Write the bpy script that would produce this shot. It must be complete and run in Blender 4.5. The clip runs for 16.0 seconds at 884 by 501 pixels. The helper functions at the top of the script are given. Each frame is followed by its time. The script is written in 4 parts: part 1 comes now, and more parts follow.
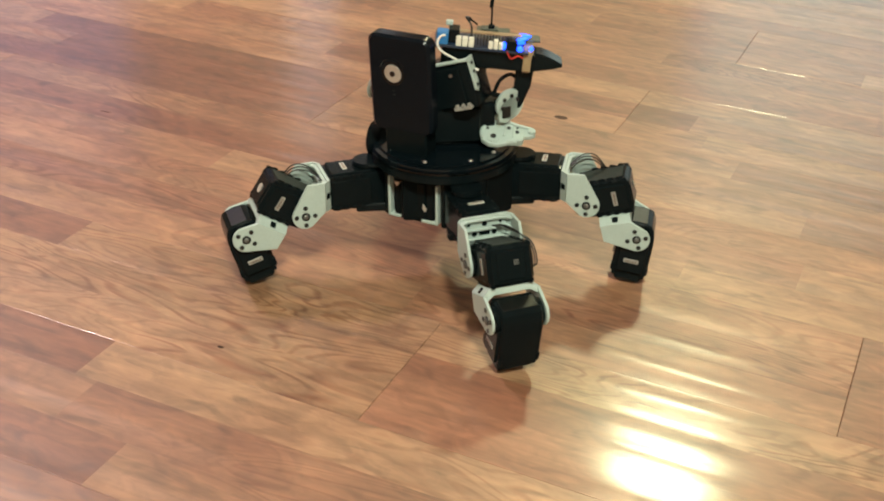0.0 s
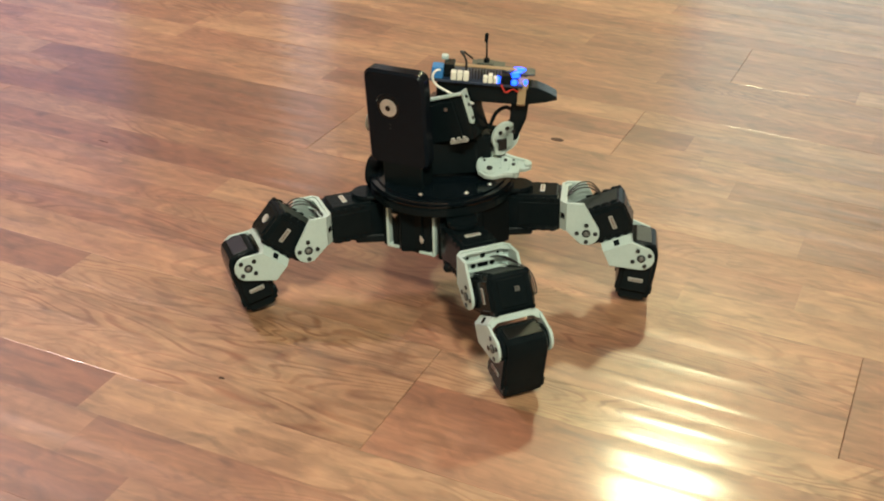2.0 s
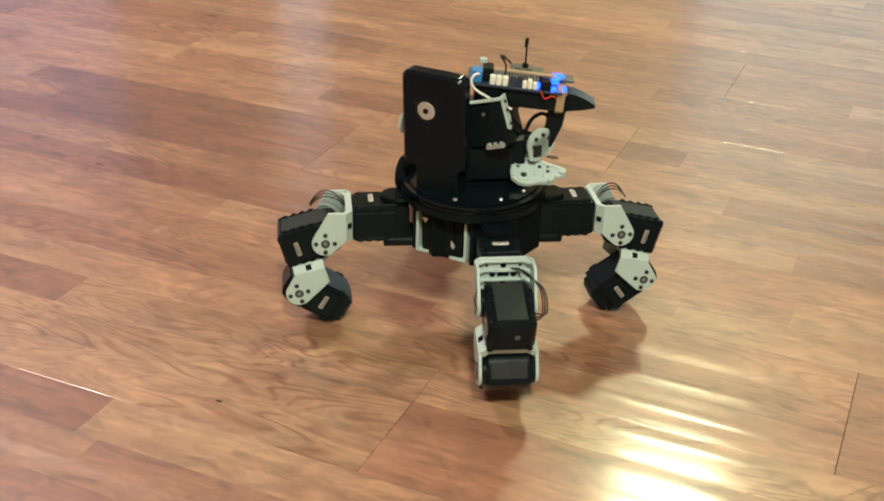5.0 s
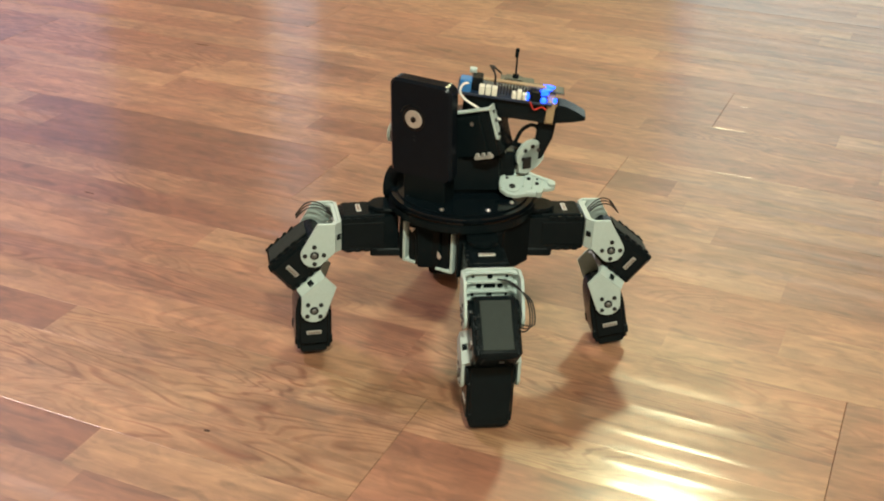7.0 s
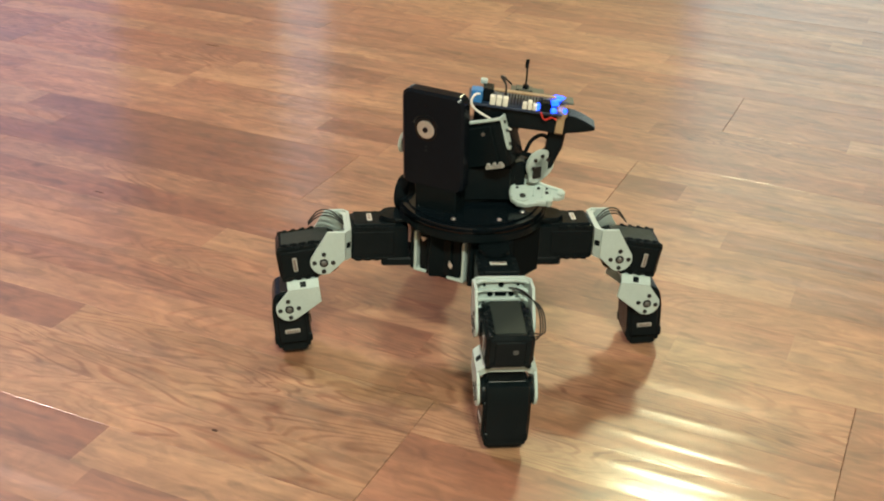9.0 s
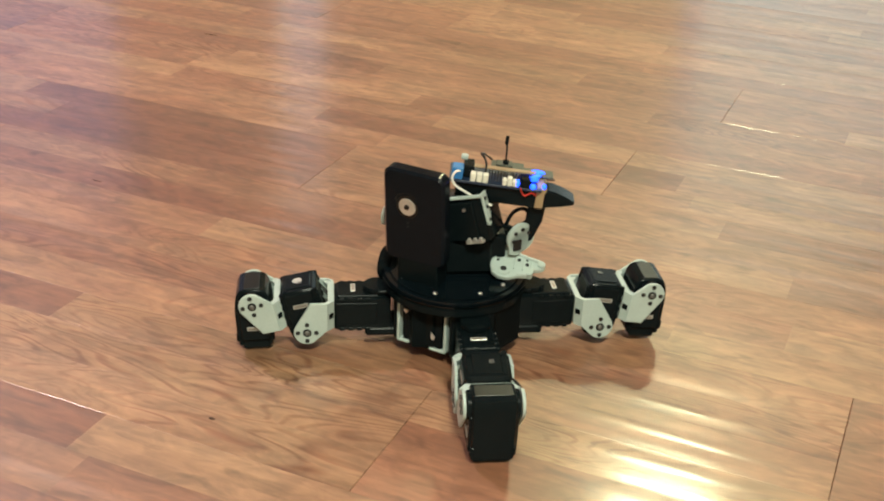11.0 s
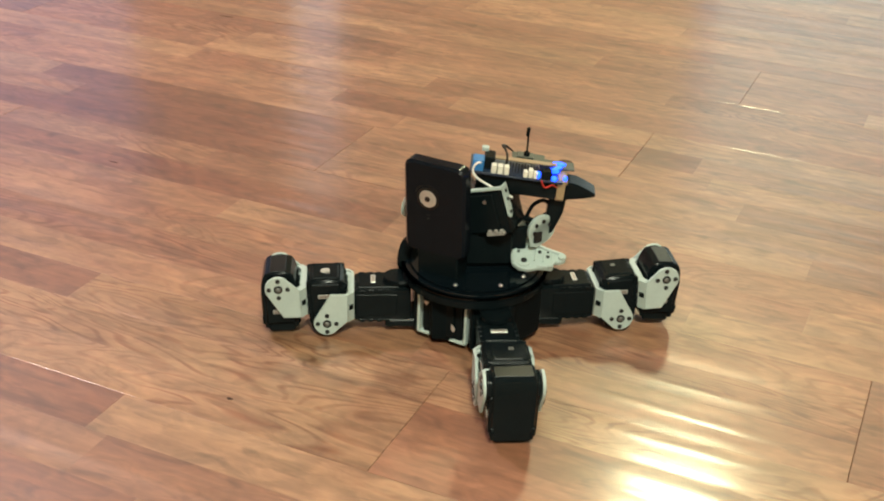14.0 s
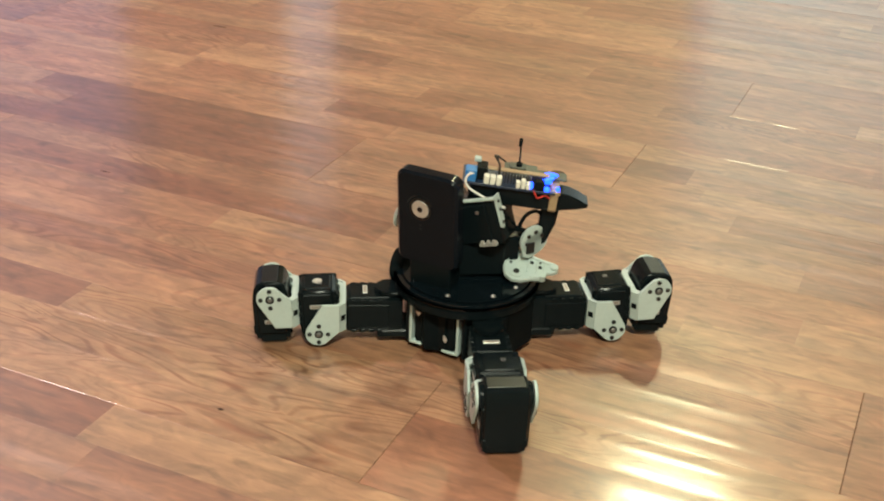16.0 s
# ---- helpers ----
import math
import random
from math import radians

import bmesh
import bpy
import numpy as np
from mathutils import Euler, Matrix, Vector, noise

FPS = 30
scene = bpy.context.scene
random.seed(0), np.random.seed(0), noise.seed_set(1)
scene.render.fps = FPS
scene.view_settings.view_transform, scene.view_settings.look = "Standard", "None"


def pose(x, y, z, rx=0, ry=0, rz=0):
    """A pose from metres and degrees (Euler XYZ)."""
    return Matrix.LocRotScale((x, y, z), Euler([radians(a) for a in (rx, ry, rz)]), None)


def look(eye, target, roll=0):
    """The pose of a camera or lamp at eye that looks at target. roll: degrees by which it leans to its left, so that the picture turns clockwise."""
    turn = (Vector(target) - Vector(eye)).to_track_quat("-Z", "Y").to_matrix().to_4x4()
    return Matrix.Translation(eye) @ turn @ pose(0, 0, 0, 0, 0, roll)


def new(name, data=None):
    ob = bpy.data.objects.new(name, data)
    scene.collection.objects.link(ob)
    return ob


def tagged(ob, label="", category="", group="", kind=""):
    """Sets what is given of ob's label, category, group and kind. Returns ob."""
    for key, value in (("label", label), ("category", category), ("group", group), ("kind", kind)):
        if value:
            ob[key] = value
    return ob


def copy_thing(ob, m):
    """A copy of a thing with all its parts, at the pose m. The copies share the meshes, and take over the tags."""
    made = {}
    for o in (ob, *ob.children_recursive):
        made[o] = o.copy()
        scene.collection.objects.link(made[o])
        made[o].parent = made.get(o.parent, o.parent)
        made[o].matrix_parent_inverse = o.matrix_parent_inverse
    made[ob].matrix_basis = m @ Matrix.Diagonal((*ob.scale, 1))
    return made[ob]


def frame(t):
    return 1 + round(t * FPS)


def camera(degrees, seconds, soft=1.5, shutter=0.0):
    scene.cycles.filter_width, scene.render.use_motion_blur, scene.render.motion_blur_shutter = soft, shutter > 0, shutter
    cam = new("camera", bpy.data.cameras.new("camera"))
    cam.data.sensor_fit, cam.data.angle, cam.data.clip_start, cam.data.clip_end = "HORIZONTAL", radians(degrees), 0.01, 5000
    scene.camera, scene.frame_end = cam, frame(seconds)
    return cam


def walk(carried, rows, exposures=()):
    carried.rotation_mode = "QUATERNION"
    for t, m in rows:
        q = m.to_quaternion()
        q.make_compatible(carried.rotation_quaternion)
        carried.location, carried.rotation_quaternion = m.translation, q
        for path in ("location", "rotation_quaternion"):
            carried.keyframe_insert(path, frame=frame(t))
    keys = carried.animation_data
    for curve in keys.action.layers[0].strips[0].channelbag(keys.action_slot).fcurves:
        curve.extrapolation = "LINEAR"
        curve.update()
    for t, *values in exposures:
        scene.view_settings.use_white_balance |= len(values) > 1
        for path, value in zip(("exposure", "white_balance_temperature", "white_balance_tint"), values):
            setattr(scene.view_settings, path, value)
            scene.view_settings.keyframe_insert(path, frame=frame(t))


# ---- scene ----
cam = camera(40.49, 16.0, soft=2.0)
walk(cam, [
    (0.0, pose(0.0003, -0.0018, 0.5509, 60.271, -2.581, 1.467)),
    (0.5, pose(0.0035, -0.0053, 0.5471, 60.331, -2.293, 2.283)),
    (1.0, pose(0.0090, 0.0040, 0.5572, 59.904, -1.635, 1.258)),
    (1.5, pose(0.0024, 0.0029, 0.5631, 60.278, -1.550, 0.721)),
    (2.0, pose(-0.0001, 0.0009, 0.5608, 61.015, -1.806, 0.961)),
    (2.5, pose(0.0019, -0.0007, 0.5629, 61.132, -1.854, 1.307)),
    (3.0, pose(0.0051, -0.0013, 0.5619, 61.117, -1.359, 1.143)),
    (3.5, pose(0.0014, -0.0005, 0.5631, 60.665, -1.514, 1.098)),
    (4.0, pose(0.0015, -0.0007, 0.5652, 60.887, -1.337, 1.004)),
    (6.5, pose(0.0044, 0.0009, 0.5713, 62.701, -1.428, 0.232)),
    (7.0, pose(0.0039, -0.0001, 0.5699, 62.982, -1.505, 0.216)),
    (7.5, pose(0.0035, -0.0015, 0.5688, 63.228, -1.615, 0.330)),
    (8.0, pose(0.0047, -0.0014, 0.5688, 63.142, -1.749, 0.495)),
    (8.5, pose(0.0026, -0.0014, 0.5695, 63.174, -1.743, 0.673)),
    (9.0, pose(0.0027, -0.0005, 0.5691, 63.109, -1.779, 0.772)),
    (11.5, pose(0.0022, -0.0005, 0.5661, 62.697, -2.048, 0.789)),
    (12.0, pose(0.0016, -0.0008, 0.5668, 62.882, -2.145, 0.973)),
    (12.5, pose(0.0031, -0.0026, 0.5630, 62.556, -2.107, 1.317)),
    (13.0, pose(0.0004, 0.0009, 0.5618, 61.965, -1.958, 1.149)),
    (13.5, pose(-0.0004, -0.0006, 0.5636, 61.813, -1.778, 1.392)),
    (14.0, pose(-0.0005, -0.0007, 0.5628, 61.976, -1.810, 1.399)),
    (14.5, pose(-0.0000, 0.0000, 0.5600, 61.791, -2.071, 1.111)),
    (15.0, pose(0.0024, 0.0016, 0.5607, 62.026, -2.008, 1.187)),
    (15.5, pose(-0.0003, 0.0013, 0.5626, 62.379, -2.092, 1.186)),
    (16.0, pose(-0.0006, 0.0009, 0.5617, 62.501, -2.120, 1.138)),
])

# ---- world, lamps, exposure ----
world = bpy.data.worlds.new("world")
scene.world = world
world.use_nodes = True
_bg = world.node_tree.nodes["Background"]
_sky = world.node_tree.nodes.new("ShaderNodeTexSky")
_sky.sky_type = "NISHITA"
_sky.sun_disc = False
_sky.sun_elevation, _sky.sun_rotation = radians(35), radians(200)
world.node_tree.links.new(_sky.outputs["Color"], _bg.inputs["Color"])
_bg.inputs["Strength"].default_value = 0.12


def area_lamp(name, m, sx, sy, watts, colour):
    d = bpy.data.lights.new(name, "AREA")
    d.shape, d.size, d.size_y, d.energy, d.color = "RECTANGLE", sx, sy, watts, colour
    ob = new(name, d)
    ob.matrix_world = m
    return ob


scene.view_settings.exposure = 0.0
# lamps: one placed by its floor glare, two added as fill; window daylight, tinted
LAMPS = ((0.84, 3.45), (-1.6, 2.3), (0.2, -1.0))
for (lx, ly), watts, tint in zip(LAMPS, (49, 63, 121), ((1.0, 1.0, 0.58), (1.0, 0.81, 0.80), (0.95, 1.0, 0.79))):
    area_lamp("ceiling_and_fill_light", look((lx, ly, 2.36), (lx, ly, 0)), 0.28, 0.28, watts, tint)
# window tints follow the pink and yellow sheen on the floor
area_lamp("window_light", look((-2.1, 5.02, 1.35), (-2.1, 0, 1.0)), 1.3, 1.3, 2.2, (1.0, 0.66, 1.0))
area_lamp("window_light", look((2.0, 5.02, 1.1), (2.0, 0, 0.9)), 1.8, 1.9, 9, (0.92, 1.0, 0.70))
area_lamp("window_light", look((-0.62, 5.02, 1.2), (-0.62, 0, 1.0)), 0.22, 1.7, 0.9, (1.0, 0.95, 0.9))


# ---- materials ----
def material(name, colour, rough=0.5, metal=0.0, coat=0.0, bump=0.0, scale=200.0, vary=0.12, spec=0.5):
    m = bpy.data.materials.new(name)
    m.use_nodes = True
    nt = m.node_tree
    b = nt.nodes["Principled BSDF"]
    b.inputs["Metallic"].default_value = metal
    b.inputs["Coat Weight"].default_value = coat
    b.inputs["Specular IOR Level"].default_value = spec
    tc = nt.nodes.new("ShaderNodeTexCoord")
    n1 = nt.nodes.new("ShaderNodeTexNoise")
    n1.inputs["Scale"].default_value, n1.inputs["Detail"].default_value = scale, 6
    n2 = nt.nodes.new("ShaderNodeTexNoise")
    n2.inputs["Scale"].default_value, n2.inputs["Detail"].default_value = scale * 0.12, 3
    nt.links.new(tc.outputs["Object"], n1.inputs["Vector"])
    nt.links.new(tc.outputs["Object"], n2.inputs["Vector"])
    mixf = nt.nodes.new("ShaderNodeMath")
    mixf.operation = "ADD"
    nt.links.new(n1.outputs["Fac"], mixf.inputs[0])
    nt.links.new(n2.outputs["Fac"], mixf.inputs[1])
    ramp = nt.nodes.new("ShaderNodeMapRange")
    ramp.inputs["From Min"].default_value, ramp.inputs["From Max"].default_value = 0.7, 1.3
    ramp.inputs["To Min"].default_value, ramp.inputs["To Max"].default_value = 1 - vary, 1 + vary
    nt.links.new(mixf.outputs[0], ramp.inputs["Value"])
    mul = nt.nodes.new("ShaderNodeVectorMath")
    mul.operation = "SCALE"
    mul.inputs[0].default_value = colour
    nt.links.new(ramp.outputs["Result"], mul.inputs["Scale"])
    nt.links.new(mul.outputs["Vector"], b.inputs["Base Color"])
    rr = nt.nodes.new("ShaderNodeMapRange")
    rr.inputs["To Min"].default_value, rr.inputs["To Max"].default_value = max(rough - 0.1, 0.02), min(rough + 0.1, 1)
    nt.links.new(n2.outputs["Fac"], rr.inputs["Value"])
    nt.links.new(rr.outputs["Result"], b.inputs["Roughness"])
    if bump:
        bp = nt.nodes.new("ShaderNodeBump")
        bp.inputs["Strength"].default_value, bp.inputs["Distance"].default_value = bump, 0.0006
        nt.links.new(n1.outputs["Fac"], bp.inputs["Height"])
        nt.links.new(bp.outputs["Normal"], b.inputs["Normal"])
    return m


def glow(name, colour, strength):
    m = bpy.data.materials.new(name)
    m.use_nodes = True
    b = m.node_tree.nodes["Principled BSDF"]
    b.inputs["Base Color"].default_value = (*colour, 1)
    b.inputs["Emission Color"].default_value = (*colour, 1)
    b.inputs["Emission Strength"].default_value = strength
    return m


def wood():
    """Reddish hardwood staves with cathedral grain, under a satin lacquer on a hand-scraped surface."""
    m = bpy.data.materials.new("hardwood")
    m.use_nodes = True
    nt, L = m.node_tree, m.node_tree.links
    b = nt.nodes["Principled BSDF"]
    N = nt.nodes.new

    def math_node(op, a, c=None, d=None):
        n = N("ShaderNodeMath")
        n.operation = op
        for i, v in enumerate((a, c, d)):
            if v is None:
                continue
            if isinstance(v, (int, float)):
                n.inputs[i].default_value = v
            else:
                L.new(v, n.inputs[i])
        return n.outputs[0]

    def remap(v, a0, a1, b0, b1):
        n = N("ShaderNodeMapRange")
        for k, x in zip(("From Min", "From Max", "To Min", "To Max"), (a0, a1, b0, b1)):
            n.inputs[k].default_value = x
        L.new(v, n.inputs["Value"])
        return n.outputs["Result"]

    tc, info, geo = N("ShaderNodeTexCoord"), N("ShaderNodeObjectInfo"), N("ShaderNodeNewGeometry")
    stave, figured = N("ShaderNodeAttribute"), N("ShaderNodeAttribute")
    stave.attribute_name, figured.attribute_name = "tone", "figure"
    seed = math_node("MULTIPLY", info.outputs["Random"], 71.0)
    pick, pick2 = geo.outputs["Random Per Island"], stave.outputs["Fac"]
    off = N("ShaderNodeCombineXYZ")
    L.new(math_node("MULTIPLY", pick, 131.0), off.inputs[0])
    L.new(math_node("MULTIPLY", pick, 17.0), off.inputs[1])
    L.new(seed, off.inputs[2])
    add = N("ShaderNodeVectorMath")
    L.new(tc.outputs["Object"], add.inputs[0])
    L.new(off.outputs[0], add.inputs[1])
    soft = N("ShaderNodeVectorMath")     # the same for a whole plank, not block by block
    L.new(tc.outputs["Object"], soft.inputs[0])
    whole = N("ShaderNodeCombineXYZ")
    L.new(seed, whole.inputs[0])
    L.new(seed, whole.inputs[2])
    L.new(whole.outputs[0], soft.inputs[1])

    def noise_at(src, sx, sy, detail, dist=0.0):
        mp = N("ShaderNodeMapping")
        mp.inputs["Scale"].default_value = (sx, sy, 1)
        L.new(src.outputs[0], mp.inputs["Vector"])
        n = N("ShaderNodeTexNoise")
        n.inputs["Scale"].default_value, n.inputs["Detail"].default_value, n.inputs["Distortion"].default_value = 1.0, detail, dist
        L.new(mp.outputs[0], n.inputs["Vector"])
        return n.outputs["Fac"]

    tone = noise_at(add, 6, 18, 3)
    grain = noise_at(add, 9, 190, 5, 0.4)
    rings = math_node("SINE", math_node("MULTIPLY", noise_at(add, 2.6, 12, 2.8, 0.7), 140.0))
    where = math_node("MINIMUM", math_node("ADD", remap(noise_at(soft, 5, 9, 2), 0.50, 0.64, 0.0, 0.6), figured.outputs["Fac"]), 1.0)
    fleck = noise_at(soft, 14, 60, 4, 1.0)
    blotch = noise_at(soft, 4, 6, 3)
    scrape = noise_at(soft, 1.1, 30, 1.5, 0.25)
    ramp = N("ShaderNodeValToRGB")
    e = ramp.color_ramp.elements
    e[0].position, e[0].color = 0.10, (0.166, 0.057, 0.030, 1)
    e[1].position, e[1].color = 0.90, (0.356, 0.199, 0.109, 1)
    mid = ramp.color_ramp.elements.new(0.5)
    mid.color = (0.250, 0.113, 0.062, 1)
    level = math_node("ADD", math_node("MULTIPLY", tone, 0.62), math_node("MULTIPLY_ADD", pick2, 0.82, -0.22))
    L.new(level, ramp.inputs["Fac"])
    col = ramp.outputs["Color"]
    for v in (remap(info.outputs["Random"], 0, 1, 0.92, 1.08), remap(grain, 0.35, 0.65, 0.88, 1.08),
              remap(fleck, 0.30, 0.42, 0.68, 1.0), remap(noise_at(add, 30, 62, 4, 1.2), 0.35, 0.65, 0.82, 1.18), remap(noise_at(soft, 11, 26, 5, 1.4), 0.32, 0.66, 0.82, 1.14), remap(blotch, 0.3, 0.7, 0.86, 1.12)):
        n = N("ShaderNodeVectorMath")
        n.operation = "SCALE"
        L.new(col, n.inputs[0])
        L.new(v, n.inputs["Scale"])
        col = n.outputs["Vector"]
    # growth rings: darker, redder late wood
    late = N("ShaderNodeMix")
    late.data_type, late.blend_type = "RGBA", "MULTIPLY"
    late.inputs[7].default_value = (0.56, 0.40, 0.34, 1)
    L.new(math_node("MULTIPLY", math_node("MULTIPLY", where, remap(rings, 0.1, 1.0, 0.0, 1.0)), remap(grain, 0.36, 0.56, 0.25, 1.0)), late.inputs[0])
    L.new(col, late.inputs[6])
    L.new(late.outputs[2], b.inputs["Base Color"])
    L.new(remap(blotch, 0.3, 0.7, 0.42, 0.52), b.inputs["Roughness"])
    b.inputs["Coat Weight"].default_value = 0.54
    b.inputs["Coat Roughness"].default_value = 0.145
    b.inputs["Coat IOR"].default_value = 1.55
    b.inputs["Specular IOR Level"].default_value = 1.0
    bp = N("ShaderNodeBump")
    bp.inputs["Strength"].default_value, bp.inputs["Distance"].default_value = 0.5, 0.0029
    L.new(scrape, bp.inputs["Height"])
    bp2 = N("ShaderNodeBump")
    bp2.inputs["Strength"].default_value, bp2.inputs["Distance"].default_value = 0.12, 0.0003
    L.new(grain, bp2.inputs["Height"])
    L.new(bp.outputs["Normal"], bp2.inputs["Normal"])
    L.new(bp2.outputs["Normal"], b.inputs["Normal"])
    L.new(bp.outputs["Normal"], b.inputs["Coat Normal"])
    return m


WOOD = wood()
GAP = material("dark_joint", (0.05, 0.022, 0.012), 0.8)
BLACK = material("black_servo_plastic", (0.0042, 0.0072, 0.0084), 0.22, bump=0.12, scale=900, spec=0.09)
GLOSS = material("glossy_black_acrylic", (0.003, 0.006, 0.008), 0.13, scale=60, spec=0.42)
MATTE = material("matte_black_plastic", (0.0036, 0.0060, 0.0070), 0.6, bump=0.15, scale=700, spec=0.05)
SATIN = material("satin_black_plastic", (0.004, 0.006, 0.006), 0.34, bump=0.1, scale=900, spec=0.35)
RUBBER = material("black_rubber", (0.010, 0.010, 0.010), 0.75, bump=0.3, scale=700)
GREYTOP = material("grey_black_plastic", (0.016, 0.023, 0.020), 0.55, bump=0.2, scale=900, spec=0.18)
WHITE = material("off_white_nylon", (0.40, 0.485, 0.465), 0.45, bump=0.15, scale=500, vary=0.05)
METAL = material("steel", (0.72, 0.72, 0.70), 0.34, metal=1.0)
HUBMETAL = material("dull_horn_steel", (0.16, 0.165, 0.16), 0.42, metal=0.5)
SILVER = material("bright_silver_label", (0.62, 0.62, 0.58), 0.25, metal=0.4)
DARKMETAL = material("dark_screw_steel", (0.010, 0.012, 0.013), 0.35, metal=0.2)
LABEL = material("silver_label", (0.30, 0.29, 0.27), 0.4, vary=0.2)
INK = material("label_ink", (0.12, 0.06, 0.04), 0.5)
PHONE = material("phone_dark_plastic", (0.0042, 0.0066, 0.0100), 0.2, scale=120, spec=0.15)
LENSRING = material("brushed_lens_ring", (0.62, 0.60, 0.57), 0.35, metal=0.6)
GLASSDARK = material("dark_lens_glass", (0.01, 0.01, 0.012), 0.05)
BOARD = material("dark_blue_circuit_board", (0.010, 0.022, 0.05), 0.4, scale=400)
BLUEBLOCK = material("blue_terminal_plastic", (0.02, 0.16, 0.42), 0.4)
CONNECTOR = material("cream_connector_plastic", (0.66, 0.65, 0.57), 0.4)
TAPE = material("brown_packing_tape", (0.30, 0.21, 0.12), 0.3)
OLIVE = material("olive_grey_board", (0.05, 0.06, 0.045), 0.5, scale=400, vary=0.3)
WIRE = material("black_wire", (0.012, 0.012, 0.012), 0.4)
WIREWHITE = material("white_wire", (0.75, 0.74, 0.70), 0.4)
WIRERED = material("red_wire", (0.45, 0.03, 0.02), 0.4)
COPPER = material("gold_pin", (0.55, 0.40, 0.15), 0.3, metal=1.0)
LED = glow("blue_led_glow", (0.008, 0.06, 1.0), 6.0)
WALLPAINT = material("tan_wall_paint", (0.52, 0.43, 0.34), 0.8, bump=0.2, scale=60, vary=0.04)
CEILPAINT = material("white_ceiling_paint", (0.86, 0.84, 0.79), 0.9, bump=0.3, scale=90, vary=0.03)
TRIMPAINT = material("white_trim_paint", (0.75, 0.73, 0.68), 0.4, vary=0.03)
LAMPGLOW = glow("warm_lamp_glass", (1.0, 0.8, 0.55), 6.0)


# ---- mesh helpers ----
def box(bm, x0, x1, y0, y1, z0, z1, bevel=0.0, seg=1, m=None):
    r = bmesh.ops.create_cube(bm, size=1.0)
    vs = r["verts"]
    bmesh.ops.scale(bm, vec=(x1 - x0, y1 - y0, z1 - z0), verts=vs)
    bmesh.ops.translate(bm, vec=((x0 + x1) / 2, (y0 + y1) / 2, (z0 + z1) / 2), verts=vs)
    if bevel:
        es = list({e for v in vs for e in v.link_edges})
        out = bmesh.ops.bevel(bm, geom=vs + es, offset=bevel, segments=seg, affect="EDGES", profile=0.6)
        vs = list({v for f in out["faces"] for v in f.verts} | {v for v in vs if v.is_valid})
    if m is not None:
        bmesh.ops.transform(bm, matrix=m, verts=vs)
    return vs


def cyl(bm, r, z0, z1, m=None, n=24, r2=None, bevel=0.0):
    out = bmesh.ops.create_cone(bm, cap_ends=True, segments=n, radius1=r, radius2=r if r2 is None else r2, depth=z1 - z0)
    vs = out["verts"]
    bmesh.ops.translate(bm, vec=(0, 0, (z0 + z1) / 2), verts=vs)
    if bevel:
        es = [e for v in vs for e in v.link_edges if abs(e.verts[0].co.z - e.verts[1].co.z) < 1e-7]
        o = bmesh.ops.bevel(bm, geom=list(set(es)), offset=bevel, segments=2, affect="EDGES")
        vs = list({v for f in o["faces"] for v in f.verts} | {v for v in vs if v.is_valid})
    if m is not None:
        bmesh.ops.transform(bm, matrix=m, verts=vs)
    return vs


def prism(bm, outline, y0, y1, m=None, bevel=0.0):
    """An outline in x and z, made solid from y0 to y1."""
    a = [bm.verts.new((x, y0, z)) for x, z in outline]
    b = [bm.verts.new((x, y1, z)) for x, z in outline]
    n = len(outline)
    fs = [bm.faces.new(a), bm.faces.new(b[::-1])]
    for i in range(n):
        fs.append(bm.faces.new((a[i], b[i], b[(i + 1) % n], a[(i + 1) % n])))
    bmesh.ops.recalc_face_normals(bm, faces=fs)
    vs = a + b
    if bevel:
        es = list({e for f in fs[:2] for e in f.edges})
        o = bmesh.ops.bevel(bm, geom=es, offset=bevel, segments=1, affect="EDGES")
        vs = list({v for f in o["faces"] for v in f.verts} | {v for v in vs if v.is_valid})
    if m is not None:
        bmesh.ops.transform(bm, matrix=m, verts=vs)
    return vs


def tube(bm, points, r, n=8):
    """A wire along points, smoothed."""
    P = [Vector(p) for p in points]
    Q = []
    for i in range(len(P) - 1):
        p0, p1, p2, p3 = P[max(i - 1, 0)], P[i], P[i + 1], P[min(i + 2, len(P) - 1)]
        for j in range(6):
            t = j / 6
            Q.append(0.5 * (2 * p1 + (p2 - p0) * t + (2 * p0 - 5 * p1 + 4 * p2 - p3) * t * t + (3 * p1 - p0 - 3 * p2 + p3) * t ** 3))
    Q.append(P[-1])
    rings, up = [], Vector((0.31, 0.57, 0.76))
    for i, q in enumerate(Q):
        d = (Q[min(i + 1, len(Q) - 1)] - Q[max(i - 1, 0)]).normalized()
        s = d.cross(up).normalized()
        w = s.cross(d)
        rings.append([bm.verts.new(q + r * (math.cos(a) * s + math.sin(a) * w)) for a in [2 * math.pi * k / n for k in range(n)]])
    for a, b in zip(rings, rings[1:]):
        for k in range(n):
            bm.faces.new((a[k], a[(k + 1) % n], b[(k + 1) % n], b[k]))
    bm.faces.new(rings[0][::-1])
    bm.faces.new(rings[-1])


def finish(name, bm, mat, smooth=True):
    bmesh.ops.recalc_face_normals(bm, faces=bm.faces)
    me = bpy.data.meshes.new(name)
    bm.to_mesh(me)
    bm.free()
    me.materials.append(mat)
    if smooth:
        me.shade_smooth()
        me.set_sharp_from_angle(angle=radians(35))
    return me


def part(name, bm, mat, parent=None, label="", m=None):
    ob = new(name, finish(name, bm, mat))
    if parent is not None:
        ob.parent = parent
    if m is not None:
        ob.matrix_basis = m
    if label:
        tagged(ob, label)
    return ob


